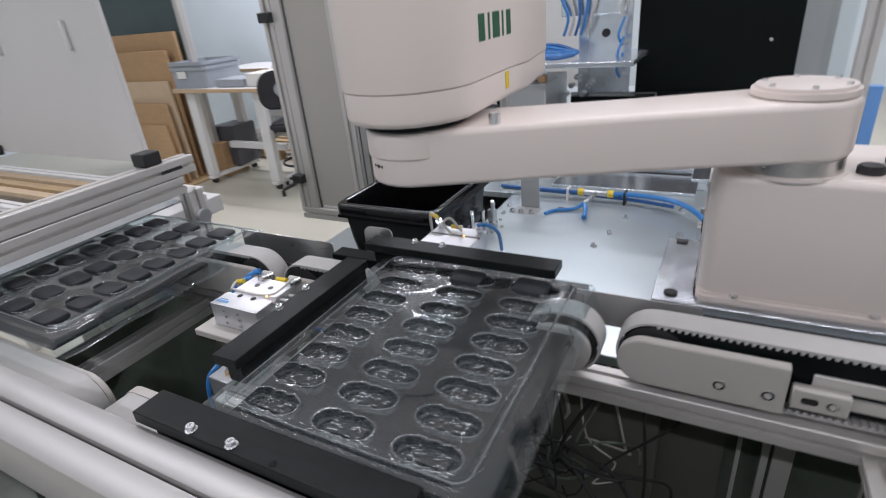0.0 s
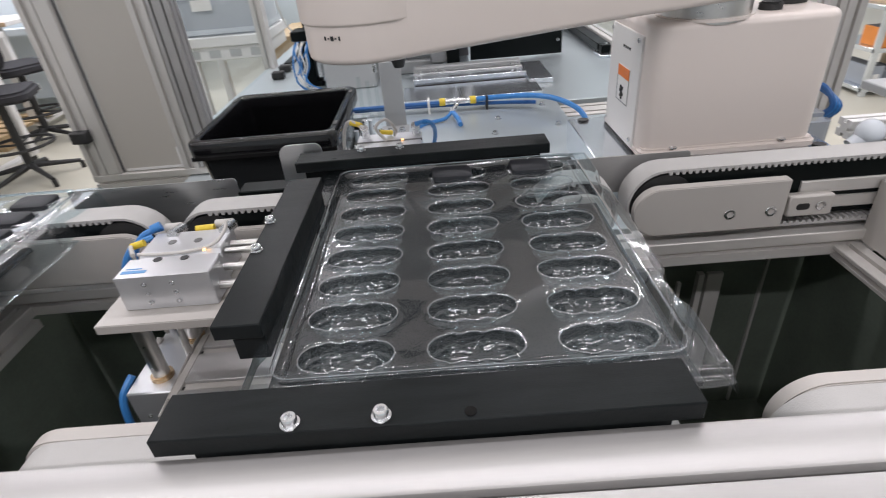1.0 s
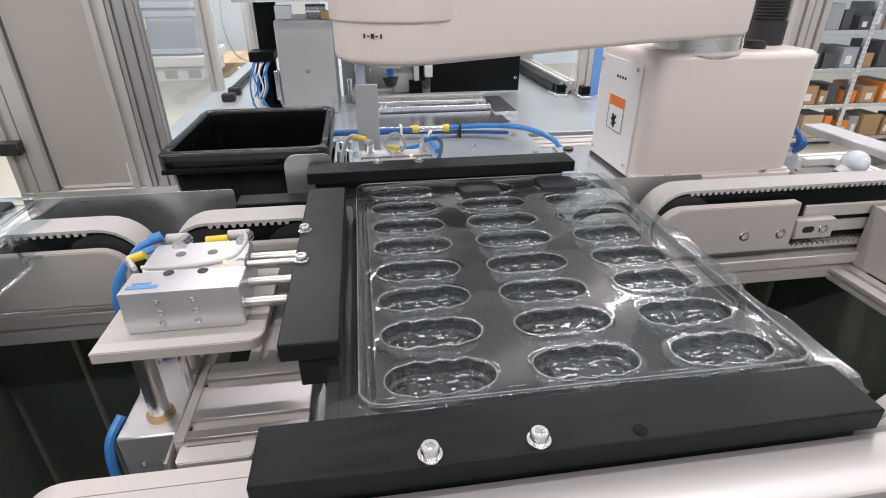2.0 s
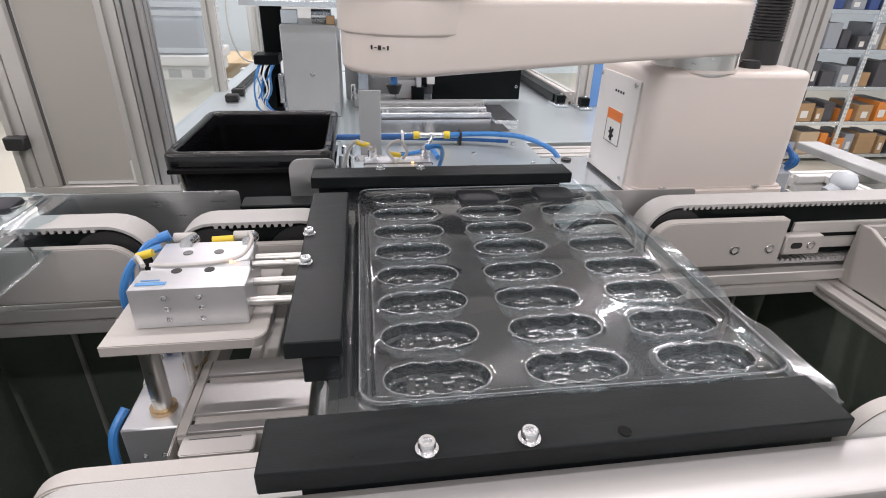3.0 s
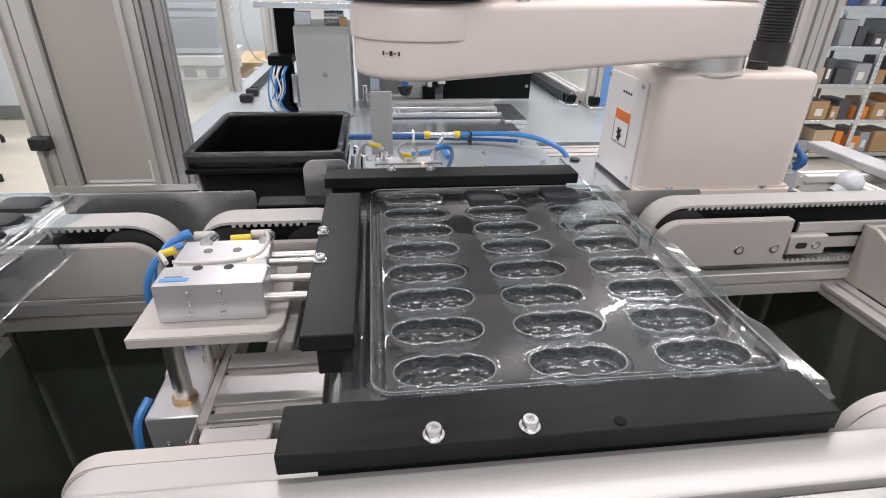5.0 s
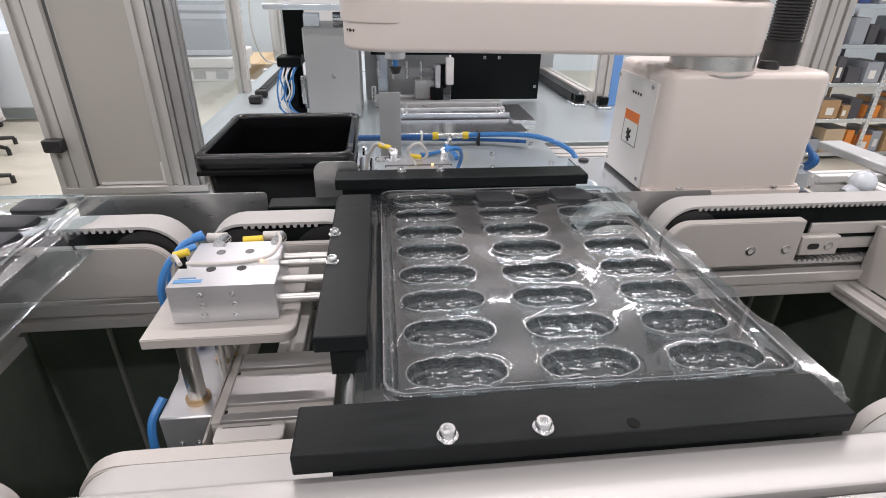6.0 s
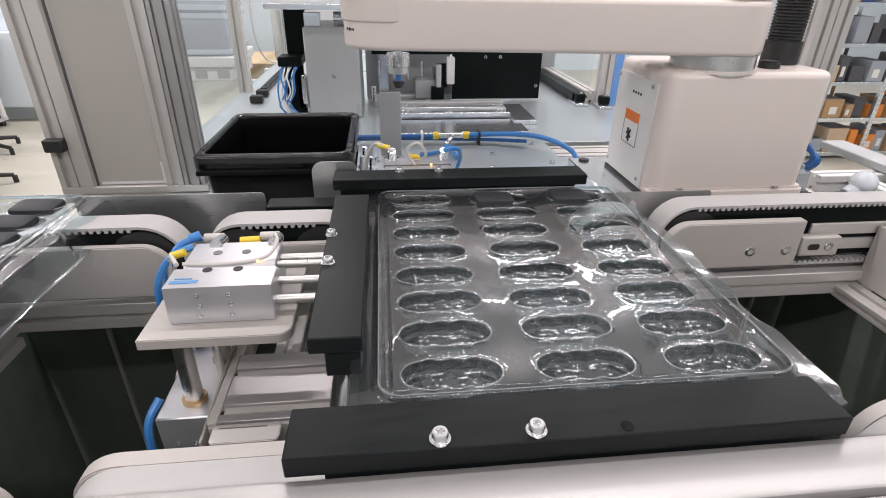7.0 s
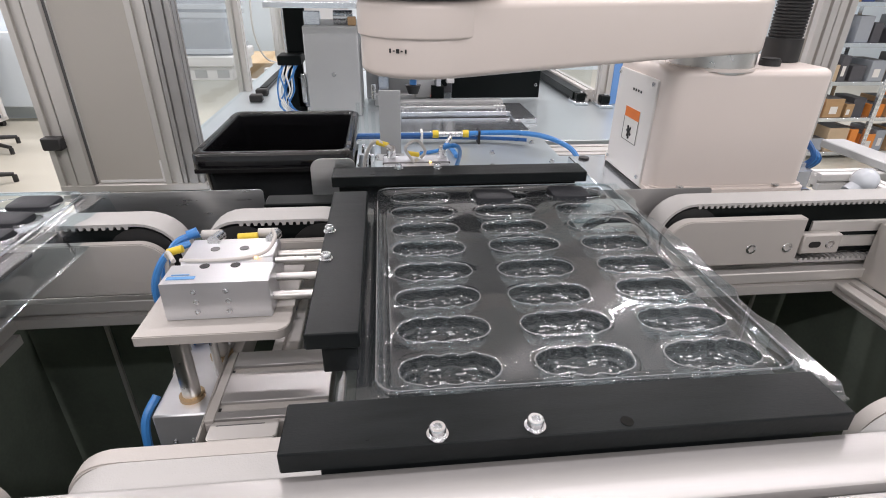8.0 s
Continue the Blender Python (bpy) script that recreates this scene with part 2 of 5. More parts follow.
def prism(poly, lo, hi, axis="z", bev=0.0, bm=None, seg=2):
    """A flat outline drawn out along an axis. Outline axes: z: (x, y); y: (x, z); x: (y, z)."""
    out = bm or bmesh.new()
    b = bmesh.new()
    put = {"z": lambda p, h: (p[0], p[1], h), "y": lambda p, h: (p[0], h, p[1]), "x": lambda p, h: (h, p[0], p[1])}[axis]
    bot = [b.verts.new(put(p, lo)) for p in poly]
    top = [b.verts.new(put(p, hi)) for p in poly]
    n = len(poly)
    f0, f1 = b.faces.new(bot), b.faces.new(top)
    for i in range(n):
        b.faces.new((bot[i], bot[(i + 1) % n], top[(i + 1) % n], top[i]))
    bmesh.ops.recalc_face_normals(b, faces=b.faces)
    if bev:
        bmesh.ops.bevel(b, geom=[*f0.edges, *f1.edges], offset=bev, segments=seg, affect="EDGES")
    return merge(out, b)


def rounded(x0, x1, y0, y1, r, seg=6):
    """Outline of a rectangle with rounded corners; r: one radius, or four (from x0 y0, against the clock)."""
    rs = r if hasattr(r, "__len__") else (r,) * 4
    pts = []
    for (cx, cy, a0), q in zip(((x0, y0, 180), (x1, y0, 270), (x1, y1, 0), (x0, y1, 90)), rs):
        if q <= 0:
            pts.append((cx, cy))
            continue
        ox, oy = cx + (q if cx == x0 else -q), cy + (q if cy == y0 else -q)
        for k in range(seg + 1):
            a = radians(a0 + 90 * k / seg)
            pts.append((ox + q * math.cos(a), oy + q * math.sin(a)))
    return pts


def slotted(w, h, slot=0.009, deep=0.010, cell=0.045):
    """Cross-section of a slotted aluminium profile, corner at 0, 0."""
    pts = []

    def side(p, q, inward):
        p, q, inward = Vector(p), Vector(q), Vector(inward)
        d = q - p
        n = max(1, round(d.length / cell))
        u = d.normalized()
        for i in range(n):
            c = p + d * ((i + 0.5) / n)
            for off, dep in ((-slot / 2, 0), (-slot / 2, deep), (slot / 2, deep), (slot / 2, 0)):
                pts.append(tuple(c + u * off + inward * dep))

    c = 0.0015
    for p, q, inw in (((0, 0), (w, 0), (0, 1)), ((w, 0), (w, h), (-1, 0)), ((w, h), (0, h), (0, -1)), ((0, h), (0, 0), (1, 0))):
        u = (Vector(q) - Vector(p)).normalized()
        pts.append(tuple(Vector(p) + u * c))
        side(p, q, inw)
        pts.append(tuple(Vector(q) - u * c))
    return pts


def rail(axis, a0, a1, u0, v0, w, h, cell=0.045, bm=None, slot=0.009):
    """A slotted profile along an axis. Corner u0, v0 in the other two axes, in the order x, y, z."""
    return prism([(u0 + x, v0 + y) for x, y in slotted(w, h, slot, cell=cell)], a0, a1, axis, bm=bm)


def screw(parent, x, y, z, r=0.0065, washer=True, name="screw"):
    """A socket head screw standing upright, on its washer."""
    b = bmesh.new()
    if washer:
        rod((x, y, z), (x, y, z + 0.0018), r * 1.3, 20, bm=b, bev=0.0004)
        z += 0.0018
    ring = [(r, 0), (r, r * 0.85), (r * 0.88, r), (r * 0.55, r), (r * 0.5, r * 0.45), (0.0001, r * 0.4)]
    seg = 18
    rows = [[b.verts.new((x + q * math.cos(2 * math.pi * k / seg), y + q * math.sin(2 * math.pi * k / seg), z + h)) for k in range(seg)] for q, h in ring]
    for a, c in zip(rows, rows[1:]):
        for k in range(seg):
            b.faces.new((a[k], a[(k + 1) % seg], c[(k + 1) % seg], c[k]))
    return part(name, b, ZINC, parent, "zinc-plated socket head screw")


def bolt_y(parent, x, y, z, r=0.007, material=None, name="bolt"):
    """A countersunk bolt in a face that looks to -y."""
    b = bmesh.new()
    ring = [(r, 0), (r * 0.92, -0.001), (r * 0.6, -0.0012), (r * 0.5, 0.002), (0.0001, 0.002)]
    seg = 16
    rows = [[b.verts.new((x + q * math.cos(2 * math.pi * k / seg), y + h, z + q * math.sin(2 * math.pi * k / seg))) for k in range(seg)] for q, h in ring]
    for a, c in zip(rows, rows[1:]):
        for k in range(seg):
            b.faces.new((a[k], a[(k + 1) % seg], c[(k + 1) % seg], c[k]))
    return part(name, b, material or ZINC, parent)


def pillow(poly, z0, z1, r, r_low=0.0, seg=5, bm=None):
    """An upright body from an outline, with its top edge (and its lower edge) well rounded."""
    out = bm or bmesh.new()
    n = len(poly)
    area = sum(poly[i][0] * poly[(i + 1) % n][1] - poly[(i + 1) % n][0] * poly[i][1] for i in range(n))
    P = [Vector(p) for p in (poly if area > 0 else poly[::-1])]
    normals = []
    for i in range(n):
        e0, e1 = (P[i] - P[i - 1]).normalized(), (P[(i + 1) % n] - P[i]).normalized()
        m = Vector((e0.y + e1.y, -e0.x - e1.x)).normalized()
        normals.append(m / max(0.5, m.dot(Vector((e0.y, -e0.x)))))
    prof = [(r_low * (1 - math.sin(t)), z0 + r_low * (1 - math.cos(t))) for t in (math.pi / 2 * k / seg for k in range(seg + 1))] if r_low else [(0, z0)]
    prof += [(r * (1 - math.cos(t)), z1 - r + r * math.sin(t)) for t in (math.pi / 2 * k / seg for k in range(seg + 1))]
    rows = [[out.verts.new((*(P[i] - normals[i] * inset), z)) for i in range(n)] for inset, z in prof]
    for p, q in zip(rows, rows[1:]):
        for k in range(n):
            out.faces.new((p[k], p[(k + 1) % n], q[(k + 1) % n], q[k]))
    out.faces.new(rows[0])
    out.faces.new(rows[-1])
    return out


def lathe(x, y, prof, seg=24, bm=None):
    """A body turned about an upright axis, from (radius, height) pairs."""
    out = bm or bmesh.new()
    rows = [[out.verts.new((x + q * math.cos(2 * math.pi * k / seg), y + q * math.sin(2 * math.pi * k / seg), h)) for k in range(seg)] for q, h in prof]
    for p, q in zip(rows, rows[1:]):
        for k in range(seg):
            out.faces.new((p[k], p[(k + 1) % seg], q[(k + 1) % seg], q[k]))
    out.faces.new(rows[0])
    out.faces.new(rows[-1])
    return out

# ---------------------------------------------------------------- hall
X0, X1, Y0, Y1, TOP = HALL
solid("floor", box(X0, X1, Y0, Y1, -0.1, 0), FLOOR, "beige coated workshop floor", "floor", kind="structure")
solid("ceiling", box(X0, X1, Y0, Y1, TOP, TOP + 0.1), CEIL, "white workshop ceiling", "ceiling", kind="structure")
solid("wall_north", box(X0, X1, Y1, Y1 + 0.15, 0, TOP), WALL, "pale blue workshop wall", "wall", kind="structure")
solid("wall_south", box(X0, X1, Y0 - 0.15, Y0, 0, TOP), WALL, "pale workshop wall", "wall", kind="structure")
solid("wall_west", box(X0 - 0.15, X0, Y0, Y1, 0, TOP), WALL, "pale blue workshop wall", "wall", kind="structure")
solid("wall_east", box(X1, X1 + 0.15, Y0, Y1, 0, TOP), WALL, "pale workshop wall", "wall", kind="structure")
solid("wall_partition", box(-8.9, -3.0, 5.6, 5.72, 0, 2.9), WALL, "pale blue partition wall", "wall", kind="structure")
for row_y, watts in LAMP_ROWS:
    lamp = thing("ceiling_lamp", (-0.5, row_y, TOP), "long white ceiling strip lamp", "lamp", "ceiling lamps")
    part("housing", box(-6.5, 5.5, row_y - 0.13, row_y + 0.13, TOP - 0.12, TOP - 0.001, 0.01), WHITE, lamp)


# ---------------------------------------------------------------- conveyor
def loop(x0, x1, zc, r, seg=14):
    """Outline of a belt's run round two pulleys, in x and z."""
    pts = []
    for k in range(seg + 1):
        a = radians(90 + 180 * k / seg)
        pts.append((x0 + r * math.cos(a), zc + r * math.sin(a)))
    for k in range(seg + 1):
        a = radians(-90 + 180 * k / seg)
        pts.append((x1 + r * math.cos(a), zc + r * math.sin(a)))
    return pts


def belt_conveyor(x0, x1, y_in, y_out, zc, r, side, label, bolts=()):
    """One belt track from x0 to x1 (the belt's outer ends). side: y of the cover plate's front face, and its thickness."""
    con = thing("belt_conveyor", ((x0 + x1) / 2, (y_in + y_out) / 2, zc - r), label, "conveyor", "conveyor tracks")
    a, b = x0 + r, x1 - r
    outer, inner = loop(a, b, zc, r), loop(a, b, zc, r - 0.004)
    bm = bmesh.new()
    rows = [[bm.verts.new((x, y, z)) for x, z in ln] for ln, y in ((outer, y_in), (outer, y_out), (inner, y_out), (inner, y_in))]
    n = len(outer)
    for p, q in zip(rows, rows[1:] + rows[:1]):
        for k in range(n):
            bm.faces.new((p[k], p[(k + 1) % n], q[(k + 1) % n], q[k]))
    belt = part("belt", bm, BELT, con, "pale grey toothed belt", 50)
    teeth = bmesh.new()
    pitch = 0.010
    m = int((b - a) / pitch)
    for i in range(m):
        x = a + (i + 0.5) * pitch
        for z0, z1 in ((zc + r - 0.0085, zc + r - 0.004), (zc - r + 0.004, zc - r + 0.0085)):
            prism([(x - 0.0032, z1 if z0 > zc else z0), (x + 0.0032, z1 if z0 > zc else z0), (x + 0.002, z0 if z0 > zc else z1), (x - 0.002, z0 if z0 > zc else z1)], y_in, y_out, "y", bm=teeth)
    tagged(part("teeth", teeth, BELT, belt, smooth=None), kind="stuff")
    for px in (a, b):
        part("pulley", rod((px, y_in + 0.002, zc), (px, y_out - 0.002, zc), r - 0.0085, 28), RUBBER, con, "dark pulley")
    bed = box(a, b, y_in + 0.004, y_out - 0.002, zc - r + 0.018, zc + r - 0.0095)
    part("bed", bed, BLACK, con, "dark slide bed")
    return con


ZC, RB = 0.934, 0.058
YB, YF = (0.706, 0.752), (0.268, 0.316)
# Centre track cut into two stubs so no belt shows through the tray.
centre_back = belt_conveyor(-0.783, -0.548, *YB, ZC, RB, 0.7, "short pale toothed belt track before the clear tray")
centre_exit = belt_conveyor(-0.226, -0.092, *YB, ZC, 0.0575, 0.7, "short pale belt track behind the clear tray")
right_back = belt_conveyor(-0.072, 1.30, YB[0] + 0.021, YB[1] + 0.021, ZC - 0.004, RB, 0.7, "pale toothed belt track beside the robot base")
left_back = belt_conveyor(-2.3, -0.806, *YB, ZC, RB, 0.7, "pale toothed belt track under the capped tray")
centre_front = belt_conveyor(-0.783, -0.150, *YF, 0.902, 0.052, 0.3, "pale toothed belt track behind the front rail")
right_front = belt_conveyor(-0.070, 1.30, *YF, 0.902, 0.052, 0.3, "pale toothed belt track behind the front rail")
left_front = belt_conveyor(-2.3, -0.828, *YF, 0.902, 0.052, 0.3, "pale toothed belt track behind the front rail")


def cover(parent, x0, x1, y0, y1, z0, z1, round_left, round_right):
    h = (z1 - z0) / 2
    rs = (h * 0.98 if round_left else 0.002, h * 0.98 if round_right else 0.002, h * 0.98 if round_right else 0.002, h * 0.98 if round_left else 0.002)
    return part("cover_plate", prism(rounded(x0, x1, z0, z1, rs, 10), y0, y1, "y", 0.0015), BEIGE, parent, "beige painted cover plate with a rounded end")


cover(right_back, -0.066, 0.170, 0.706, 0.724, 0.884, 0.966, True, False)
for bx in (0.084, 0.148):
    bolt_y(right_back, bx, 0.7055, 0.914, 0.009)
part("side_rail", rail("x", 0.20, 1.28, 0.727, 0.900, 0.04, 0.05), ALU, right_back, "slotted side rail")
clampb = part("clamp_block", box(0.176, 0.246, 0.708, 0.726, 0.899, 0.934, 0.002), BEIGE, right_back, "slotted tension block")
part("slot", prism(rounded(0.188, 0.209, 0.911, 0.922, 0.005), 0.7075, 0.710, "y"), RUBBER, clampb)
bolt_y(right_back, 0.226, 0.7075, 0.9165, 0.008)
cover(left_back, -2.2, -0.822, 0.690, 0.703, 0.886, 0.968, False, True)
cover(centre_back, -0.768, -0.56, 0.690, 0.703, 0.886, 0.964, True, True)
cover(centre_exit, -0.212, -0.106, 0.690, 0.703, 0.888, 0.972, True, True)
cover(centre_front, -0.785, -0.155, 0.318, 0.336, 0.862, 0.951, True, True)
cover(left_front, -2.2, -0.836, 0.318, 0.330, 0.858, 0.946, False, True)
cover(right_front, -0.062, 1.2, 0.318, 0.334, 0.858, 0.954, True, False)


def sheet(name, poly, lo, hi, axis, material, label, category="guide plate"):
    return solid(name, prism(poly, lo, hi, axis), material, label, category)


sheet("guide_plate", rounded(-0.99, -0.705, 0.930, 1.004, (0, 0, 0.006, 0)), 0.798, 0.800, "y", SHEET, "brushed steel guide plate beside the belt")
# Not the left plate's steel: a paler material puts bright light into this one.
sheet("guide_plate", rounded(-0.155, 0.048, 0.925, 0.990, (0, 0, 0.006, 0)), 0.793, 0.795, "y", ALU_SATIN_TONED, "brushed steel guide plate beside the robot base")
solid("black_guide_rail", box(0.05, 1.3, 0.796, 0.818, 0.93, 0.966, 0.002), BLACK, "black guide rail along the belt", "guide rail")
solid("black_guide_rail", box(-0.705, -0.14, 0.79, 0.83, 0.93, 0.982, 0.002), BLACK, "black guide rail behind the clear tray", "guide rail")

# front frame rails
front = thing("front_frame_rail", (-0.5, 0.2, 0.9), "slotted silver aluminium frame rail along the machine's front", "frame rail")
for y0, y1 in ((0.148, 0.1905), (0.1955, 0.238)):
    part("upper_profile", box(-2.6, 1.6, y0, y1, 0.927, 1.017, 0.003, seg=2), ALU_SATIN_TONED, front, "satin ridge of the rail")
part("groove", box(-2.6, 1.6, 0.1905, 0.1955, 0.93, 1.005), SLOT_SHADE_GASKET, front, "groove between the ridges, shade painted on its floor")
part("lower_profile", rail("x", -2.6, 1.6, 0.057, 0.745, 0.09, 0.09), ALU_SATIN_TONED, front)
for cx in (-2.0, 1.3):
    solid("frame_post", rail("z", 0, 0.85, cx, 0.13, 0.045, 0.09), ALU, "slotted aluminium frame post", "frame post")

# frame under the back track, and the dark lower panels
solid("back_frame_rail", rail("x", -2.6, 1.6, 0.716, 0.815, 0.045, 0.045), ALU, "slotted aluminium rail under the belt", "frame rail")
solid("side_frame_rail", rail("y", 0.27, 0.716, 0.276, 0.8125, 0.045, 0.0225), ALU, "slotted aluminium cross rail of the frame", "frame rail")
solid("side_frame_rail", rail("y", 0.27, 0.716, -1.125, 0.79, 0.045, 0.045), ALU, "slotted aluminium cross rail of the frame", "frame rail")
base = thing("lower_cabinet", (-0.5, 0.8, 0.05), "dark smoked panels closing the machine's lower cabinet", "cabinet")
part("back_panel", box(-2.6, 1.6, 1.02, 1.028, 0.05, 0.82), PIT, base, "dark smoked panel")
part("side_panel", box(0.470, 0.476, 0.28, 1.01, 0.05, 0.810), PIT, base, "dark smoked panel")
part("side_panel", box(-1.30, -1.294, 0.28, 1.01, 0.05, 0.787), PIT, base, "dark smoked panel")
part("seam_strip", box(-1.140, -1.132, 1.012, 1.0195, 0.13, 0.80), ALU, base)
part("seam_strip", box(0.385, 0.391, 1.012, 1.0195, 0.13, 0.80), ALU, base)
part("seam_strip", box(-0.945, -0.941, 1.012, 1.0195, 0.13, 0.80), PIT_GREY, base)
part("bottom_sheet", box(-2.6, 1.6, 0.14, 1.02, 0.10, 0.12), PIT, base, "dark bottom sheet")
part("front_panel", box(-2.6, 1.6, 0.13, 0.136, 0.05, 0.879), PIT, base, "dark smoked panel")
# Dim grey instead of sheet steel: the cabinet's shade is in the colour.
part("inner_sheet", box(-0.10, 0.13, 0.98, 0.99, 0.25, 0.62), PIT_GREY, base, "sheet inside the cabinet, coloured dim for the shade")
part("inner_strip", box(0.215, 0.250, 0.95, 0.96, 0.25, 0.62), ALU, base, "pale inner rail")
part("inner_strip", box(0.195, 0.208, 0.95, 0.965, 0.25, 0.62), ALU, base, "pale inner rail")
part("inner_strip", box(0.150, 0.158, 0.95, 0.96, 0.25, 0.60), ALU, base, "pale inner rail")

# ---------------------------------------------------------------- the clear trays
TX, TY = 0.400, 0.492  # plateau
COLS, ROWS8 = (-0.1215, 0.0, 0.1215), [(-3.5 + i) * 0.0568 for i in range(8)]


def tray_mesh():
    """Thermoformed sheet: a plateau with scalloped oval pockets, a raised rim and skirts with notches."""
    hx, hy = TX / 2 + 0.027, TY / 2 + 0.016
    step = 0.00082
    nx, ny = int(2 * hx / step), int(2 * hy / step)
    xs, ys = np.linspace(-hx, hx, nx), np.linspace(-hy, hy, ny)
    X, Y = np.meshgrid(xs, ys, indexing="ij")

    def smooth(v, a, b):
        t = np.clip((v - a) / (b - a), 0, 1)
        return t * t * (3 - 2 * t)

    Z = np.zeros_like(X)
    for i, cx in enumerate(COLS):
        for j, cy in enumerate(ROWS8):
            u, v = X - cx, Y - cy
            near = (np.abs(u) < 0.06) & (np.abs(v) < 0.0284)
            # metres outside a round-ended slot whose long sides swell in three lobes
            du = np.maximum(np.abs(u) - 0.0278, 0)
            hand = 1.0 if (i + j) % 2 else -1.0
            lobes = 0.0032 * np.abs(np.cos(u * 150 + 0.4 * hand)) * (1 - smooth(np.abs(u), 0.026, 0.033))
            d = np.sqrt(du ** 2 + v ** 2) - 0.0172 - lobes
            depth = 0.0115 * (1 - smooth(d, -0.0030, 0.0003))
            # the ends drop deeper than the middle shelf
            end = smooth(np.abs(u), 0.0265, 0.0285) * (1 - smooth(d, -0.0075, -0.0045))
            depth += 0.006 * end
            # a finger well along one side
            well = np.sqrt(np.maximum(np.abs(u - 0.004 * hand) - 0.017, 0) ** 2 + (v + 0.0115) ** 2) - 0.0058
            depth += 0.0045 * (1 - smooth(well, -0.0016, 0.0006)) * (np.abs(u) < 0.0265)
            # small bumps in two rows, shaped to catch lamp glints
            for by in (0.0125, -0.0130):
                for bx in (-0.019, 0.0, 0.019):
                    depth -= 0.0030 * np.exp(-(((u - bx) / 0.0022) ** 2 + ((v - by) / 0.0022) ** 2))
            depth = np.where(d > 0.0003, 0, np.maximum(depth, 0))
            lip = 0.0006 * np.exp(-(np.maximum(d, 0) / 0.0035) ** 2) * (d > 0.0003)
            Z = np.where(near, -depth + lip, Z)
    # raised rim inside the edge, with round corners
    rx, ry, rc = TX / 2 - 0.018, TY / 2 - 0.020, 0.016
    qx, qy = np.maximum(np.abs(X) - (rx - rc), 0), np.maximum(np.abs(Y) - (ry - rc), 0)
    dist = np.sqrt(qx ** 2 + qy ** 2) - rc + np.minimum(np.maximum(np.abs(X) - (rx - rc) - 0, np.abs(Y) - (ry - rc)), 0)
    Z += 0.0055 * np.exp(-((dist - 0.004) / 0.0032) ** 2) - 0.003 * np.exp(-((dist + 0.004) / 0.003) ** 2)
    # skirts at the two sides, with notches; a flat flange front and back
    notch = 0.010 * sum(np.exp(-(((Y - c) / 0.028) ** 4)) for c in (-0.13, 0.13))
    out = np.abs(X) - (TX / 2 + 0.010 - notch)
    Z -= 0.036 * smooth(out, 0.0, 0.014)
    oy = np.abs(Y) - (TY / 2 - 0.002)
    Z -= 0.008 * smooth(oy, 0.0, 0.010)
    Z += 0.0009 * np.sin(X * 37 + 1.6 * np.sin(Y * 23)) + 0.0008 * np.sin(Y * 41 + 1.2 * np.sin(X * 29 + 0.7))
    cr = 0.03
    cxq, cyq = np.maximum(np.abs(X) - (hx - cr), 0), np.maximum(np.abs(Y) - (hy - cr), 0)
    keep = np.sqrt(cxq ** 2 + cyq ** 2) <= cr
    co = np.stack([X, Y, Z], -1).reshape(-1, 3)
    idx = np.arange(nx * ny).reshape(nx, ny)
    ok = keep[:-1, :-1] & keep[1:, :-1] & keep[1:, 1:] & keep[:-1, 1:]
    quads = np.stack([idx[:-1, :-1], idx[1:, :-1], idx[1:, 1:], idx[:-1, 1:]], -1)[ok]
    me = bpy.data.meshes.new("tray")
    me.from_pydata(co.tolist(), [], quads.tolist())
    me.materials.append(PET)
    me.shade_smooth()
    return me


TRAY_Z = 1.003
tray_data = tray_mesh()
TRAY_AT, LEFT_AT = Vector((-0.338, 0.548, TRAY_Z)), Vector((-1.150, 0.566, TRAY_Z))
tray = tagged(new("blister_tray", tray_data), "clear thermoformed plastic tray with empty oval pockets", "tray", "clear trays")
tray.matrix_world = Matrix.Translation(TRAY_AT)


def rib_mesh(length, radius):
    """A small rounded rib with closed ends, lying along x."""
    b = bmesh.new()
    rings = []
    for x, k in ((-length, 0.35), (-length * 0.82, 1.0), (length * 0.82, 1.0), (length, 0.35)):
        rings.append([b.verts.new((x, k * radius * math.cos(a), k * radius * math.sin(a))) for a in (math.pi * q / 6 for q in range(7))])
    for p, q in zip(rings, rings[1:]):
        for k in range(6):
            b.faces.new((p[k], q[k], q[k + 1], p[k + 1]))
    b.faces.new(rings[0])
    b.faces.new(rings[-1][::-1])
    return finish(b, PET_GLINT, 60)


def edge_mesh(line, half, high):
    """A low rounded bead along a closed outline."""
    b = bmesh.new()
    n = len(line)
    rows = []
    for i, p in enumerate(line):
        d = (Vector(line[(i + 1) % n]) - Vector(line[i - 1])).normalized()
        q = Vector((d.y, -d.x))
        rows.append([b.verts.new((p[0] + q.x * o, p[1] + q.y * o, z)) for o, z in ((-half, 0), (-half * 0.4, high), (half * 0.4, high), (half, 0))])
    for i in range(n):
        for k in range(3):
            b.faces.new((rows[i][k], rows[(i + 1) % n][k], rows[(i + 1) % n][k + 1], rows[i][k + 1]))
    return finish(b, EDGE_GLINT, 70)


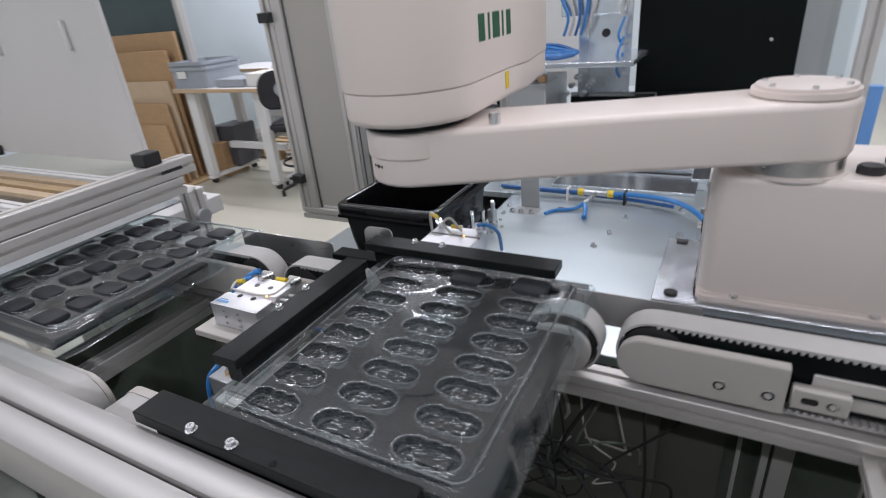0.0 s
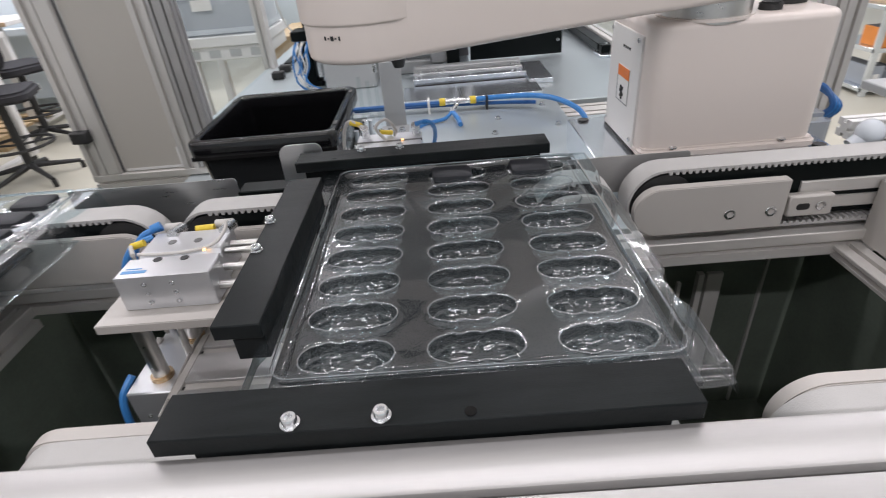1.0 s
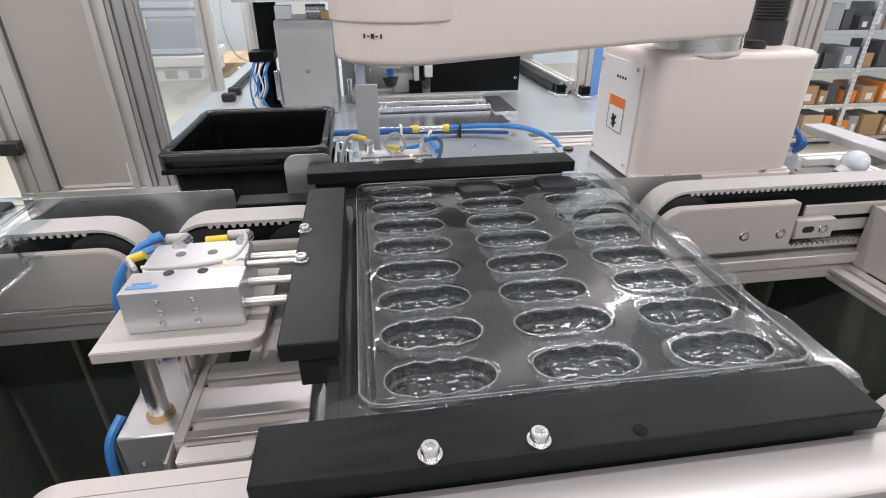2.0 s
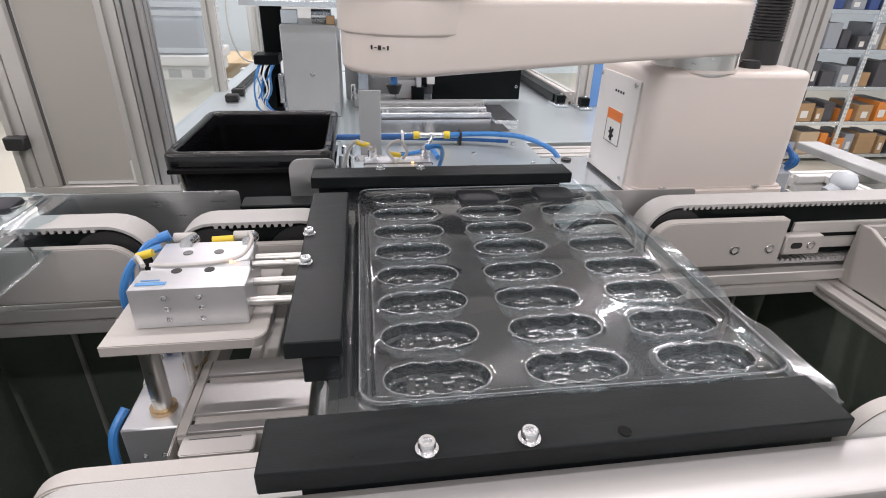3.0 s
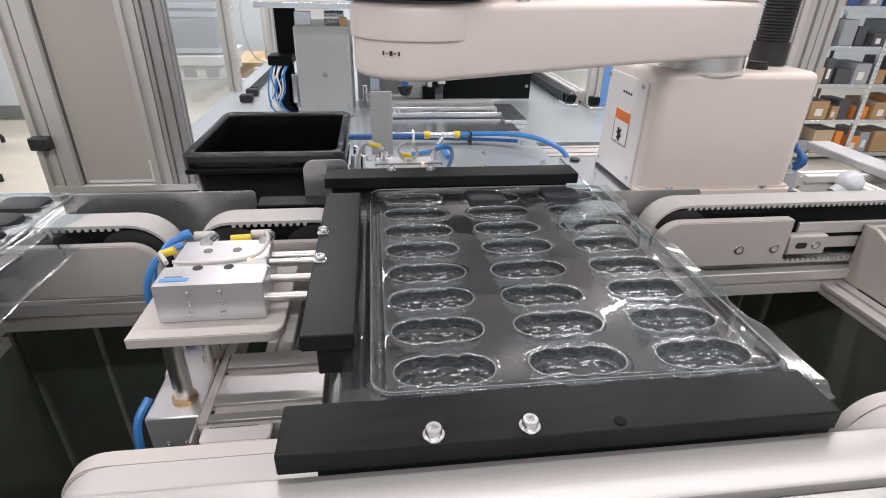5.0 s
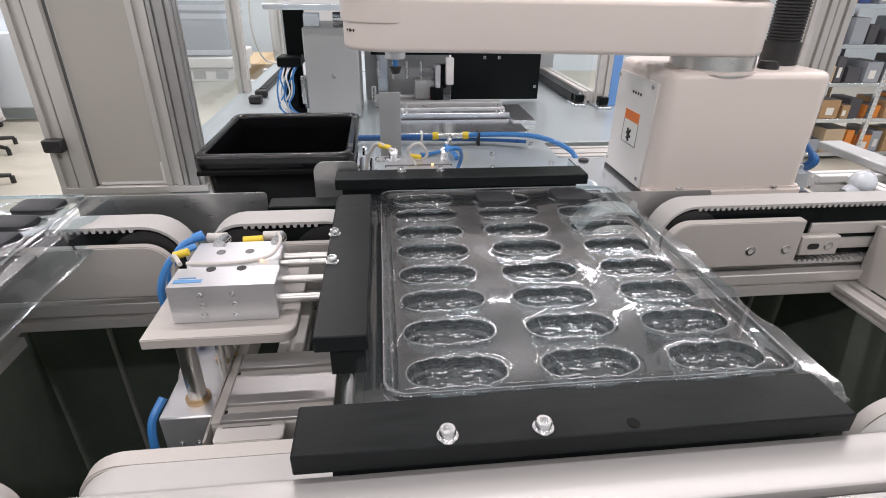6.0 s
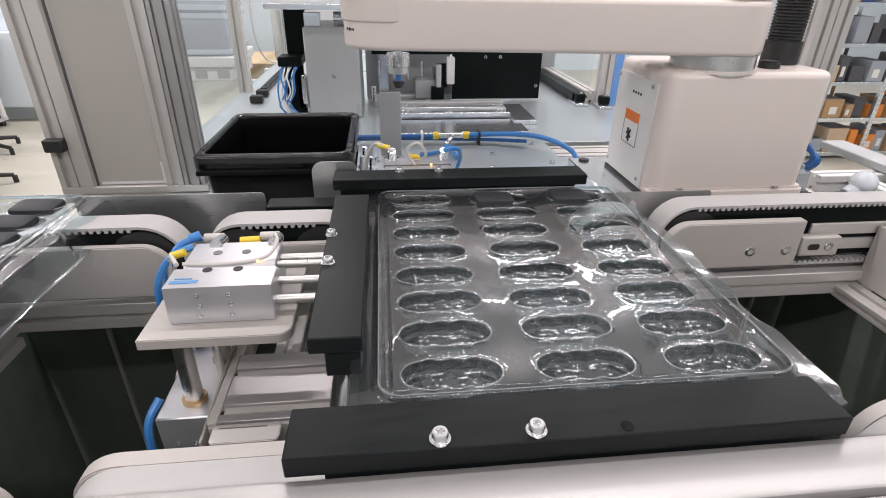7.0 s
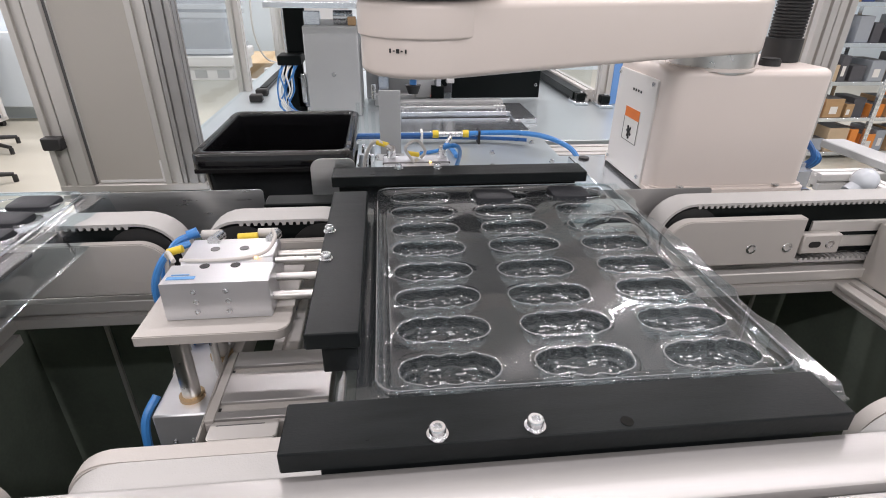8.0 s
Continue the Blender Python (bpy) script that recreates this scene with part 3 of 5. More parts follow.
def pocket_outline(hand):
    """The pocket's edge: straight sides that swell in lobes, and round ends."""
    half, r = 0.0278, 0.0176
    swell = lambda u: 0.0032 * abs(math.cos(u * 150 + 0.4 * hand)) * (1 if abs(u) < 0.026 else 0.4)
    side = [-half + 2 * half * k / 26 for k in range(27)]
    pts = [(u, -r - swell(u)) for u in side]
    pts += [(half + r * math.cos(a), r * math.sin(a)) for a in (radians(-80 + 16 * k) for k in range(11))]
    pts += [(u, r + swell(u)) for u in side[::-1]]
    pts += [(-half - r * math.cos(a), r * math.sin(a)) for a in (radians(80 - 16 * k) for k in range(11))]
    return pts


edge_data = {h: edge_mesh(pocket_outline(h), 0.0007, 0.0011) for h in (-1.0, 1.0)}
bead_data = edge_mesh(rounded(-0.186, 0.186, -0.230, 0.230, 0.020, 8), 0.0009, 0.0016)


def tray_edges(owner):
    """Beads added round one tray's pockets and rim, hazy to draw bright edge lines."""
    for i, cx in enumerate(COLS):
        for j, cy in enumerate(ROWS8):
            e = new("pocket_rim", edge_data[1.0 if (i + j) % 2 else -1.0])
            e.parent = owner
            e.matrix_local = pose(cx, cy, 0.0006 + 0.0009 * math.sin(cx * 37 + 1.6 * math.sin(cy * 23)) + 0.0008 * math.sin(cy * 41 + 1.2 * math.sin(cx * 29 + 0.7)))
    e = new("rim_bead", bead_data)
    e.parent = owner
    e.matrix_local = pose(0, 0, 0.0052)


tray_edges(tray)
rib_data = [rib_mesh(0.0034, 0.0013), rib_mesh(0.0018, 0.0014), rib_mesh(0.0012, 0.0011)]
rr = random.Random(11)
for i in range(3):
    for j in range(8):
        for bx in (-0.0225, -0.0150, -0.0085, 0.0085, 0.0150, 0.0225):
            for by in (0.0105, 0.0045, -0.0040):
                if rr.random() < 0.8 and not (i > 0 and j == 7):
                    rib = new("rib", rr.choice(rib_data))
                    rib.parent = tray
                    rib.matrix_local = pose(COLS[i] + bx + rr.uniform(-0.002, 0.002), ROWS8[j] + by + rr.uniform(-0.0015, 0.0015), -0.0103, rr.uniform(-6, 6), rr.uniform(-5, 5), rr.uniform(-12, 12))
left_tray = tagged(new("blister_tray", tray_data), "clear thermoformed plastic tray full of dark caps", "tray", "clear trays")
left_tray.matrix_world = Matrix.Translation(LEFT_AT)
tray_edges(left_tray)


def cap_mesh():
    """A soft square cap with a domed top."""
    b = bmesh.new()
    n, hx, hy = 28, 0.0305, 0.0232
    rows = []
    for s, h in ((1.0, -0.006), (1.0, 0.0), (0.965, 0.0022), (0.85, 0.0034), (0.5, 0.0042), (0.0, 0.0045)):
        rows.append([b.verts.new((s * hx * math.copysign(abs(math.cos(a)) ** 0.3, math.cos(a)), s * hy * math.copysign(abs(math.sin(a)) ** 0.3, math.sin(a)), h)) for a in (2 * math.pi * (k + 0.5) / n for k in range(n))])
    for p, q in zip(rows, rows[1:]):
        for k in range(n):
            b.faces.new((p[k], p[(k + 1) % n], q[(k + 1) % n], q[k]))
    bmesh.ops.remove_doubles(b, verts=b.verts, dist=1e-6)
    return finish(b, CAP, 35)


cap_data = cap_mesh()
rng = random.Random(4)


def cap(at, col, row, label, dx=0.0):
    c = tagged(new("cap", cap_data), label, "cap", "dark caps in the trays")
    c.matrix_world = Matrix.Translation(at) @ pose(COLS[col] + dx, ROWS8[row] + 0.002 * rng.uniform(-1, 1), 0.0005 + 0.0015 * rng.random(), rng.uniform(-2.5, 2.5), rng.uniform(-2.5, 2.5), rng.uniform(-3, 3))


for col in range(3):
    for row in range(8):
        cap(LEFT_AT, col, row, "dark grey soft square cap in a tray pocket", 0.006 * rng.uniform(-1, 1))
for col in (1, 2):
    cap(TRAY_AT + Vector((-0.008, 0, 0.002)), col, 7, "single dark cap in a nearly empty tray")

# ---------------------------------------------------------------- black clamp bars
bar = thing("front_clamp_bar", (-0.383, 0.259, 1.018), "black plastic clamp bar on the tray's front edge", "clamp bar", "clamp bars")
part("bar", box(-0.585, -0.181, 0.2385, 0.285, 1.0175, 1.035, 0.0012), POM, bar)
part("foot", box(-0.56, -0.20, 0.246, 0.268, 0.955, 1.0175), POM, bar)
screw(bar, -0.481, 0.2465, 1.035, 0.0058)
screw(bar, -0.414, 0.2475, 1.035, 0.0058)
# Raised disc, nothing bored: the hole's shade is its black colour.
part("hole", rod((-0.349, 0.246, 1.0352), (-0.349, 0.246, 1.0356), 0.0045, 16), BIN, bar, "dark disc for the shade in an empty screw hole")
bar = thing("side_clamp_bar", (-0.562, 0.53, 1.018), "black plastic clamp bar pushed by the cylinder", "clamp bar", "clamp bars")
part("bar", box(-0.5845, -0.537, 0.366, 0.701, 1.018, 1.035, 0.0012), POM, bar)
part("lower_step", box(-0.572, -0.540, 0.375, 0.695, 0.985, 1.018, 0.001), POM, bar)
screw(bar, -0.579, 0.570, 1.035, 0.0055)
screw(bar, -0.577, 0.501, 1.035, 0.0055)
bar = thing("rear_clamp_bar", (-0.39, 0.795, 1.0), "black plastic clamp bar on the tray's rear edge", "clamp bar", "clamp bars")
part("bar", box(-0.594, -0.188, 0.772, 0.818, 1.014, 1.031, 0.0012), POM, bar)
part("lower_step", box(-0.585, -0.20, 0.790, 0.815, 0.982, 1.014), POM, bar)
screw(bar, -0.490, 0.805, 1.031, 0.0055)
screw(bar, -0.427, 0.805, 1.031, 0.0055)
sheet("end_stop_plate", rounded(-0.632, -0.560, 0.955, 1.043, (0, 0, 0.012, 0.018)), 0.826, 0.829, "y", SHEET, "rounded brushed steel stop plate behind the bar")

# ---------------------------------------------------------------- pusher cylinder on its lift
cyl = thing("pusher_cylinder", (-0.70, 0.555, 0.963), "silver guided air cylinder that pushes the side bar", "air cylinder")
zb, zt = 0.9645, 1.010
front_half = part("front_block", prism([(0.502, zb), (0.552, zb), (0.552, zt - 0.006), (0.548, zt - 0.006), (0.545, zt), (0.503, zt)], -0.757, -0.642, "x", 0.001), ALU_BLOCK, cyl)
part("rear_block", prism([(0.552, zb), (0.612, zb), (0.612, zt - 0.001), (0.560, zt - 0.001), (0.557, zt - 0.006), (0.552, zt - 0.006)], -0.752, -0.647, "x", 0.001), ALU_BLOCK, cyl)
for bx in (-0.722, -0.688):
    for bz in (0.974, 0.987, 1.000):
        bolt_y(cyl, bx + (0.0 if bz != 0.987 else 0.001), 0.5015, bz, 0.0032, name="hole_plug")
    # Ports are flat discs on the blocks, coloured dark in place of shade.
    part("port", rod((bx + 0.003, 0.541, zt - 0.002), (bx + 0.003, 0.541, zt + 0.0006), 0.0055, 14), RUBBER, cyl, "dark disc for the shade in a port hole")
    part("port", rod((bx + 0.003, 0.585, zt - 0.004), (bx + 0.003, 0.585, zt - 0.0003), 0.0055, 14), SLOT_SHADE_GASKET, cyl, "grey disc for the shade in a port recess")
part("print", box(-0.752, -0.722, 0.512, 0.518, zt + 0.0002, zt + 0.0006), BLUE_PRINT, front_half, "faded blue printed mark")
part("print", box(-0.749, -0.730, 0.521, 0.523, zt + 0.0002, zt + 0.0006), BLUE_PRINT, front_half, "faded blue printed line")
for ry, rz, rr in ((0.520, 0.980, 0.0055), (0.545, 0.990, 0.005), (0.568, 1.000, 0.004), (0.590, 0.996, 0.0055)):
    part("piston_rod", rod((-0.646, ry, rz), (-0.570, ry, rz), rr, 14), STEEL, cyl, "polished steel rod")
part("sensor_cable", tube([(-0.75, 0.554, 1.012), (-0.72, 0.556, 1.009), (-0.68, 0.556, 1.011), (-0.655, 0.565, 1.014), (-0.648, 0.590, 1.020), (-0.655, 0.612, 1.020)], 0.0022), CABLE, cyl, "grey sensor cable")
part("indicator", box(-0.6665, -0.6635, 0.553, 0.556, 1.0105, 1.0125), ORANGE_GLOW, cyl, "small lit orange indicator")
for px in (-0.725, -0.655):
    part("fitting", rod((px, 0.630, 1.006), (px, 0.600, 1.012), 0.0075, 12), ZINC, cyl, "metal air fitting")
    part("fitting_elbow", rod((px - 0.022, 0.630, 1.008), (px + 0.002, 0.630, 1.008), 0.006, 12), CABLE, cyl)
part("sleeve", rod((-0.700, 0.618, 1.008), (-0.676, 0.620, 1.008), 0.0052, 12), YELLOW, cyl, "yellow cable sleeve")
part("sleeve", rod((-0.775, 0.586, 1.006), (-0.758, 0.588, 1.010), 0.0048, 12), YELLOW, cyl, "yellow cable sleeve")
part("sleeve", rod((-0.762, 0.62, 1.012), (-0.750, 0.625, 1.015), 0.006, 12), HOSE, cyl, "blue fitting ring")
part("air_hose", tube([(-0.75, 0.628, 1.010), (-0.775, 0.615, 1.005), (-0.790, 0.600, 0.975), (-0.792, 0.595, 0.93), (-0.785, 0.59, 0.88)], 0.0045), HOSE, cyl, "blue air hose")
part("air_hose", tube([(-0.755, 0.606, 1.008), (-0.780, 0.590, 1.000), (-0.797, 0.580, 0.965), (-0.796, 0.58, 0.92), (-0.785, 0.585, 0.87)], 0.0045), HOSE, cyl, "blue air hose")
part("cable", tube([(-0.758, 0.556, 1.010), (-0.776, 0.585, 1.006), (-0.784, 0.590, 0.97), (-0.785, 0.583, 0.92), (-0.778, 0.585, 0.86)], 0.0028), CABLE, cyl, "grey sensor cable")

lift = thing("lift_unit", (-0.74, 0.52, 0.80), "beige lift plate on two steel guide posts", "lift unit")
part("plate", prism(rounded(-0.784, -0.622, 0.474, 0.622, (0.002, 0.016, 0.002, 0.002)), 0.951, 0.9635, "z", 0.001), BEIGE, lift, "beige painted plate")
for px, py in ((-0.750, 0.500), (-0.735, 0.575)):
    part("guide_post", rod((px, py, 0.845), (px, py, 0.951), 0.0105, 20), STEEL, lift, "polished steel guide post")
    part("bushing", rod((px, py, 0.852), (px, py, 0.861), 0.0145, 20, bev=0.001), mat("bronze_bushing", (0.45, 0.33, 0.2), 0.35, 0.9), lift, "bronze bushing")
part("piston_rod", rod((-0.728, 0.538, 0.845), (-0.728, 0.538, 0.951), 0.005, 14), STEEL, lift)
part("body", box(-0.787, -0.713, 0.470, 0.606, 0.775, 0.855, 0.002), ALU_BLOCK, lift, "milled aluminium block")
for bx in (-0.768, -0.748):
    bolt_y(lift, bx, 0.4695, 0.815, 0.003)
part("air_hose", tube([(-0.790, 0.50, 0.86), (-0.800, 0.48, 0.84), (-0.800, 0.470, 0.80), (-0.790, 0.465, 0.76), (-0.77, 0.46, 0.72)], 0.005), HOSE, lift, "blue air hose")
part("air_hose", tube([(-0.78, 0.60, 0.86), (-0.74, 0.63, 0.88), (-0.69, 0.64, 0.89), (-0.65, 0.66, 0.87)], 0.005), HOSE_DARK, lift, "blue air hose")
part("air_hose", tube([(-0.78, 0.61, 0.85), (-0.73, 0.64, 0.87), (-0.70, 0.65, 0.90), (-0.67, 0.67, 0.88)], 0.005), HOSE, lift, "blue air hose")
part("cable", tube([(-0.785, 0.575, 0.86), (-0.79, 0.555, 0.84), (-0.775, 0.54, 0.83), (-0.76, 0.55, 0.85)], 0.0045), CABLE, lift, "pale cable loop")

bridge = thing("lift_bridge", (-0.4, 0.5, 0.77), "slotted aluminium bridge under the tray", "frame rail")
part("profile", box(-0.724, -0.588, 0.452, 0.576, 0.815, 0.855, 0.002), BEIGE, bridge)
# Strips are greyer than the plate to paint in its shadowed reflection.
for y0, y1 in ((0.4545, 0.4665), (0.481, 0.5335), (0.5465, 0.575)):
    part("ledge", box(-0.7125, -0.587, y0, y1, 0.855, 0.860, 0.0008), ALU_SATIN_TONED, bridge, "strip between two grooves, toned as a dark reflection")
part("margin", box(-0.7235, -0.713, 0.453, 0.575, 0.855, 0.860, 0.0008), BEIGE, bridge)
for gy in (0.4735, 0.540):
    part("groove_floor", box(-0.7095, -0.588, gy - 0.0035, gy + 0.004, 0.855, 0.8565), BEIGE, bridge, "pale groove floor")
    part("hole", box(-0.713, -0.7095, gy - 0.006, gy + 0.002, 0.855, 0.8562), RUBBER, bridge)
part("side_plate", prism([(0.43, 0.80), (0.60, 0.80), (0.66, 0.86), (0.66, 0.875), (0.58, 0.866), (0.43, 0.855)], -0.727, -0.7245, "x", 0.001), BEIGE, bridge)
part("end_plate", prism(rounded(-0.715, -0.640, 0.424, 0.4515, 0.006), 0.852, 0.859, "z", 0.001), ALU, bridge)
part("end_slot", box(-0.708, -0.655, 0.4445, 0.4455, 0.859, 0.8595), SLOT_SHADE_GASKET, bridge)
part("cross_profile", rail("y", 0.577, 0.72, -0.672, 0.815, 0.035, 0.04), ALU, bridge)
part("cross_profile", box(-0.724, -0.710, 0.577, 0.68, 0.82, 0.858, 0.001), BEIGE, bridge)
solid("black_support_plate", box(-1.5, -1.0, 0.335, 0.70, 0.955, 0.962, 0.001), POM, "dark smoked support plate below the full tray", "support plate")
solid("black_support_plate", box(-0.545, -0.132, 0.325, 0.785, 0.955, 0.962, 0.001), POM, "dark smoked support plate below the clear tray", "support plate")


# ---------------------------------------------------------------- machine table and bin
# Camera's place at 5 s, so enlarging leaves the station's look unchanged from there.
CAMERA_EYE = Vector((-0.51, -0.01, 1.311))
REAR = Matrix.Translation(CAMERA_EYE) @ Matrix.Scale(1.1455, 4) @ Matrix.Translation(-CAMERA_EYE)
DRAWN[0] = REAR  # enlarged about the camera: the table's top is drawn at 0.885, lies at 0.823
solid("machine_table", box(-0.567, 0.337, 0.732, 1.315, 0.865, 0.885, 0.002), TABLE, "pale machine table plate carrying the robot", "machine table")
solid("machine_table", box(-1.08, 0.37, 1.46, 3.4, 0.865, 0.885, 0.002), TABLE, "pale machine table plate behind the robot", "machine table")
DRAWN[0] = None
solid("machine_table", box(-1.10, -0.602, 0.83, 1.445, 0.757, 0.773, 0.002), TABLE, "pale lower shelf plate under the bin", "machine table")
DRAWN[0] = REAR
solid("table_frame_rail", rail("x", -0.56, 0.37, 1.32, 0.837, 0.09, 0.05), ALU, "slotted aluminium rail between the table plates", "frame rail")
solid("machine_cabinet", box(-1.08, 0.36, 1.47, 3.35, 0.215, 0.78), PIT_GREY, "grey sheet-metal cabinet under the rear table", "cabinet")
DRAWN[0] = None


def wall_ring(bm, outer, inner, z0, z1):
    """A frame between two outlines of the same count."""
    rows = [[bm.verts.new((x, y, z)) for x, y in ln] for ln, z in ((outer, z0), (outer, z1), (inner, z1), (inner, z0))]
    n = len(outer)
    for p, q in zip(rows, rows[1:] + rows[:1]):
        for k in range(n):
            bm.faces.new((p[k], p[(k + 1) % n], q[(k + 1) % n], q[k]))


def stacking_bin():
    b0, zt = 0.7735, 0.987
    x0, x1, y0, y1 = -0.899, -0.578, 1.050, 1.425
    e = thing("stacking_bin", ((x0 + x1) / 2, (y0 + y1) / 2, b0), "empty glossy black plastic stacking bin", "bin")
    t = 0.020
    bm = bmesh.new()
    levels = [(0.034, b0), (0.020, b0 + 0.10), (0.012, zt - 0.03)]
    def out(i, extra=0.0):
        return rounded(x0 + i + extra, x1 - i - extra, y0 + i + extra, y1 - i - extra, 0.022)
    rows = [[bm.verts.new((x, y, z)) for x, y in out(i)] for i, z in levels]
    rows += [[bm.verts.new((x, y, z)) for x, y in out(0.018)] for z in (zt - 0.03,)]
    rows += [[bm.verts.new((x, y, b0 + 0.004)) for x, y in out(0.036)]]
    n = len(rows[0])
    for p, q in zip(rows, rows[1:]):
        for k in range(n):
            bm.faces.new((p[k], p[(k + 1) % n], q[(k + 1) % n], q[k]))
    bm.faces.new(rows[0])
    bm.faces.new(rows[-1])
    part("shell", bm, BIN, e)
    bm = bmesh.new()
    lines = [(0.0, zt - 0.034), (0.0, zt - 0.006), (0.003, zt - 0.0022), (0.007, zt), (t - 0.006, zt), (t - 0.003, zt - 0.0012), (t - 0.001, zt - 0.0035), (t, zt - 0.008), (t, zt - 0.034)]
    rr = [[bm.verts.new((x, y, z)) for x, y in out(i)] for i, z in lines]
    for p, q in zip(rr, rr[1:] + rr[:1]):
        for k in range(len(p)):
            bm.faces.new((p[k], p[(k + 1) % len(p)], q[(k + 1) % len(p)], q[k]))
    rim = part("rim", bm, BIN_RIM, e, "broad glossy rim", 70)
    for hx, hy, w, d in ((x0 + t / 2, y0 + 0.06, 0.009, 0.026), (x1 - t / 2, y0 + 0.06, 0.009, 0.026), (x1 - t / 2, y1 - 0.06, 0.009, 0.026), (x0 + t / 2, y1 - 0.06, 0.009, 0.026)):
        part("slot", box(hx - w / 2, hx + w / 2, hy - d / 2, hy + d / 2, zt - 0.002, zt + 0.0008, 0.0003), RUBBER, rim)
    part("rib", box(x0 + 0.004, x1 - 0.004, y0 + 0.003, y0 + 0.012, zt - 0.042, zt - 0.034), BIN, e)


stacking_bin()

# ---------------------------------------------------------------- robot
J1 = Vector((0.153, 1.052))
LINK, ROBOT_Z = 0.656, 0.9005
robot = thing("scara_robot", (J1.x, J1.y, ROBOT_Z), "cream industrial SCARA robot arm on a blocky base", "robot")
bx0, bx1, by0, by1, bz1 = 0.034, 0.379, 0.974, 1.225, 1.156
part("base_body", pillow(rounded(bx0, bx1, by0, by1, (0.034, 0.034, 0.03, 0.03), 8), ROBOT_Z, bz1, 0.015, seg=6), ROBOT, robot, "cream painted base housing", 60)
part("base_flange", prism(rounded(bx0 - 0.002, bx1 + 0.004, by0 - 0.008, by1 + 0.005, 0.02), 0.9003, 0.922, "z", 0.006, seg=3), ROBOT, robot)
for fx in (0.098, 0.312):
    part("flange_screw", rod((fx, by0 - 0.003, 0.9215), (fx, by0 - 0.003, 0.9245), 0.008, 16, bev=0.0008), ZINC, robot)
panel = part("side_panel", prism(rounded(1.014, 1.200, 0.908, 1.130, 0.004), bx0 - 0.004, bx0 + 0.001, "x", 0.001), ROBOT_WHITE, robot, "white access panel")
for sy, sz in ((1.03, 0.925), (1.03, 1.12), (1.193, 0.925), (1.193, 1.12)):
    part("panel_screw", rod((bx0 - 0.007, sy, sz), (bx0 - 0.004, sy, sz), 0.0045, 12), ZINC, robot)
part("warning_label", box(bx0 - 0.0052, bx0 - 0.004, 1.064, 1.135, 0.984, 1.057), PAPER, panel, "orange and white warning label")
part("label_band", box(bx0 - 0.0058, bx0 - 0.0053, 1.0645, 1.1345, 1.035, 1.0565), ORANGE, panel, "orange band")
for a, c in (((1.10, 0.990), (1.108, 1.018)), ((1.092, 1.000), (1.112, 1.008)), ((1.095, 1.016), (1.108, 0.995))):
    p, q = Vector((bx0 - 0.0056, *a)), Vector((bx0 - 0.0056, *c))
    part("label_sign", rod(p, q, 0.0026, 6), INK, panel)
for y0, y1, z0, z1 in ((1.064, 1.135, 0.984, 0.9852), (1.064, 1.0652, 0.984, 1.035), (1.1338, 1.135, 0.984, 1.035)):
    part("label_border", box(bx0 - 0.0057, bx0 - 0.0052, y0, y1, z0, z1), INK, panel)
# Solid black strip paints the shade below the access panel.
part("gap_shade", box(bx0 - 0.006, bx0 + 0.002, 1.0, 1.2, 0.9002, 0.9075), RUBBER, robot, "dark strip for the shaded gap under the access panel")
for k in range(4):
    part("label_mark", box(bx0 - 0.005, bx0 - 0.0041, 1.076 + 0.012 * k, 1.082 + 0.012 * k, 1.093, 1.098), INK, panel)
part("joint_ring", rod((J1.x, J1.y, bz1 - 0.01), (J1.x, J1.y, 1.185), 0.080, 40, bev=0.002), STEEL, robot, "polished joint ring")
part("joint_collar", rod((J1.x, J1.y, bz1 - 0.004), (J1.x, J1.y, bz1 + 0.0015), 0.087, 40), ROBOT, robot)
part("cable_boot", rod((0.331, 1.095, bz1 - 0.004), (0.331, 1.095, 1.207), 0.036, 28, bev=0.005), RUBBER, robot)
prof = []
for k in range(85):
    z = 1.205 + 0.0062 * k
    prof += [(0.0305, z), (0.033, z + 0.0012), (0.033, z + 0.0042), (0.0305, z + 0.0054)]
conduit = lathe(0.331, 1.095, prof, 22)
part("gland_cap", rod((0.266, 1.032, bz1 - 0.004), (0.266, 1.032, bz1 + 0.014), 0.020, 24, bev=0.003), RUBBER, robot, "black blind gland")
part("conduit", conduit, RUBBER, robot, "ribbed black cable conduit")


def arm_outline(L, r0, r1, waist, seg=12):
    pts = [(r0 * math.cos(a), r0 * math.sin(a)) for a in (radians(-100 + 200 * k / seg) for k in range(seg + 1))]
    pts += [(-L * 0.40, waist), (-L * 0.62, waist * 1.05)]
    pts += [(-L + r1 * math.cos(a), r1 * math.sin(a)) for a in (radians(80 + 200 * k / seg) for k in range(seg + 1))]
    pts += [(-L * 0.62, -waist * 1.05), (-L * 0.40, -waist)]
    return pts


def jointed(name, bm, material, parent, label="", smooth=40):
    """A part whose mesh is drawn in its own joint's space."""
    ob = new(name, finish(bm, material, smooth))
    ob.parent = parent
    BASE[ob] = Vector((0, 0, 0))
    return tagged(ob, label)


Z1, Z2 = 1.184 - ROBOT_Z, 1.281 - ROBOT_Z
link1 = jointed("lower_arm", pillow(arm_outline(LINK, 0.085, 0.088, 0.076), Z1, Z2, 0.012, 0.010), ROBOT, robot, "cream lower arm")
part("joint_cover", rod((0, 0, Z2 - 0.004), (0, 0, Z2 + 0.018), 0.079, 40, bev=0.006), ROBOT, link1)
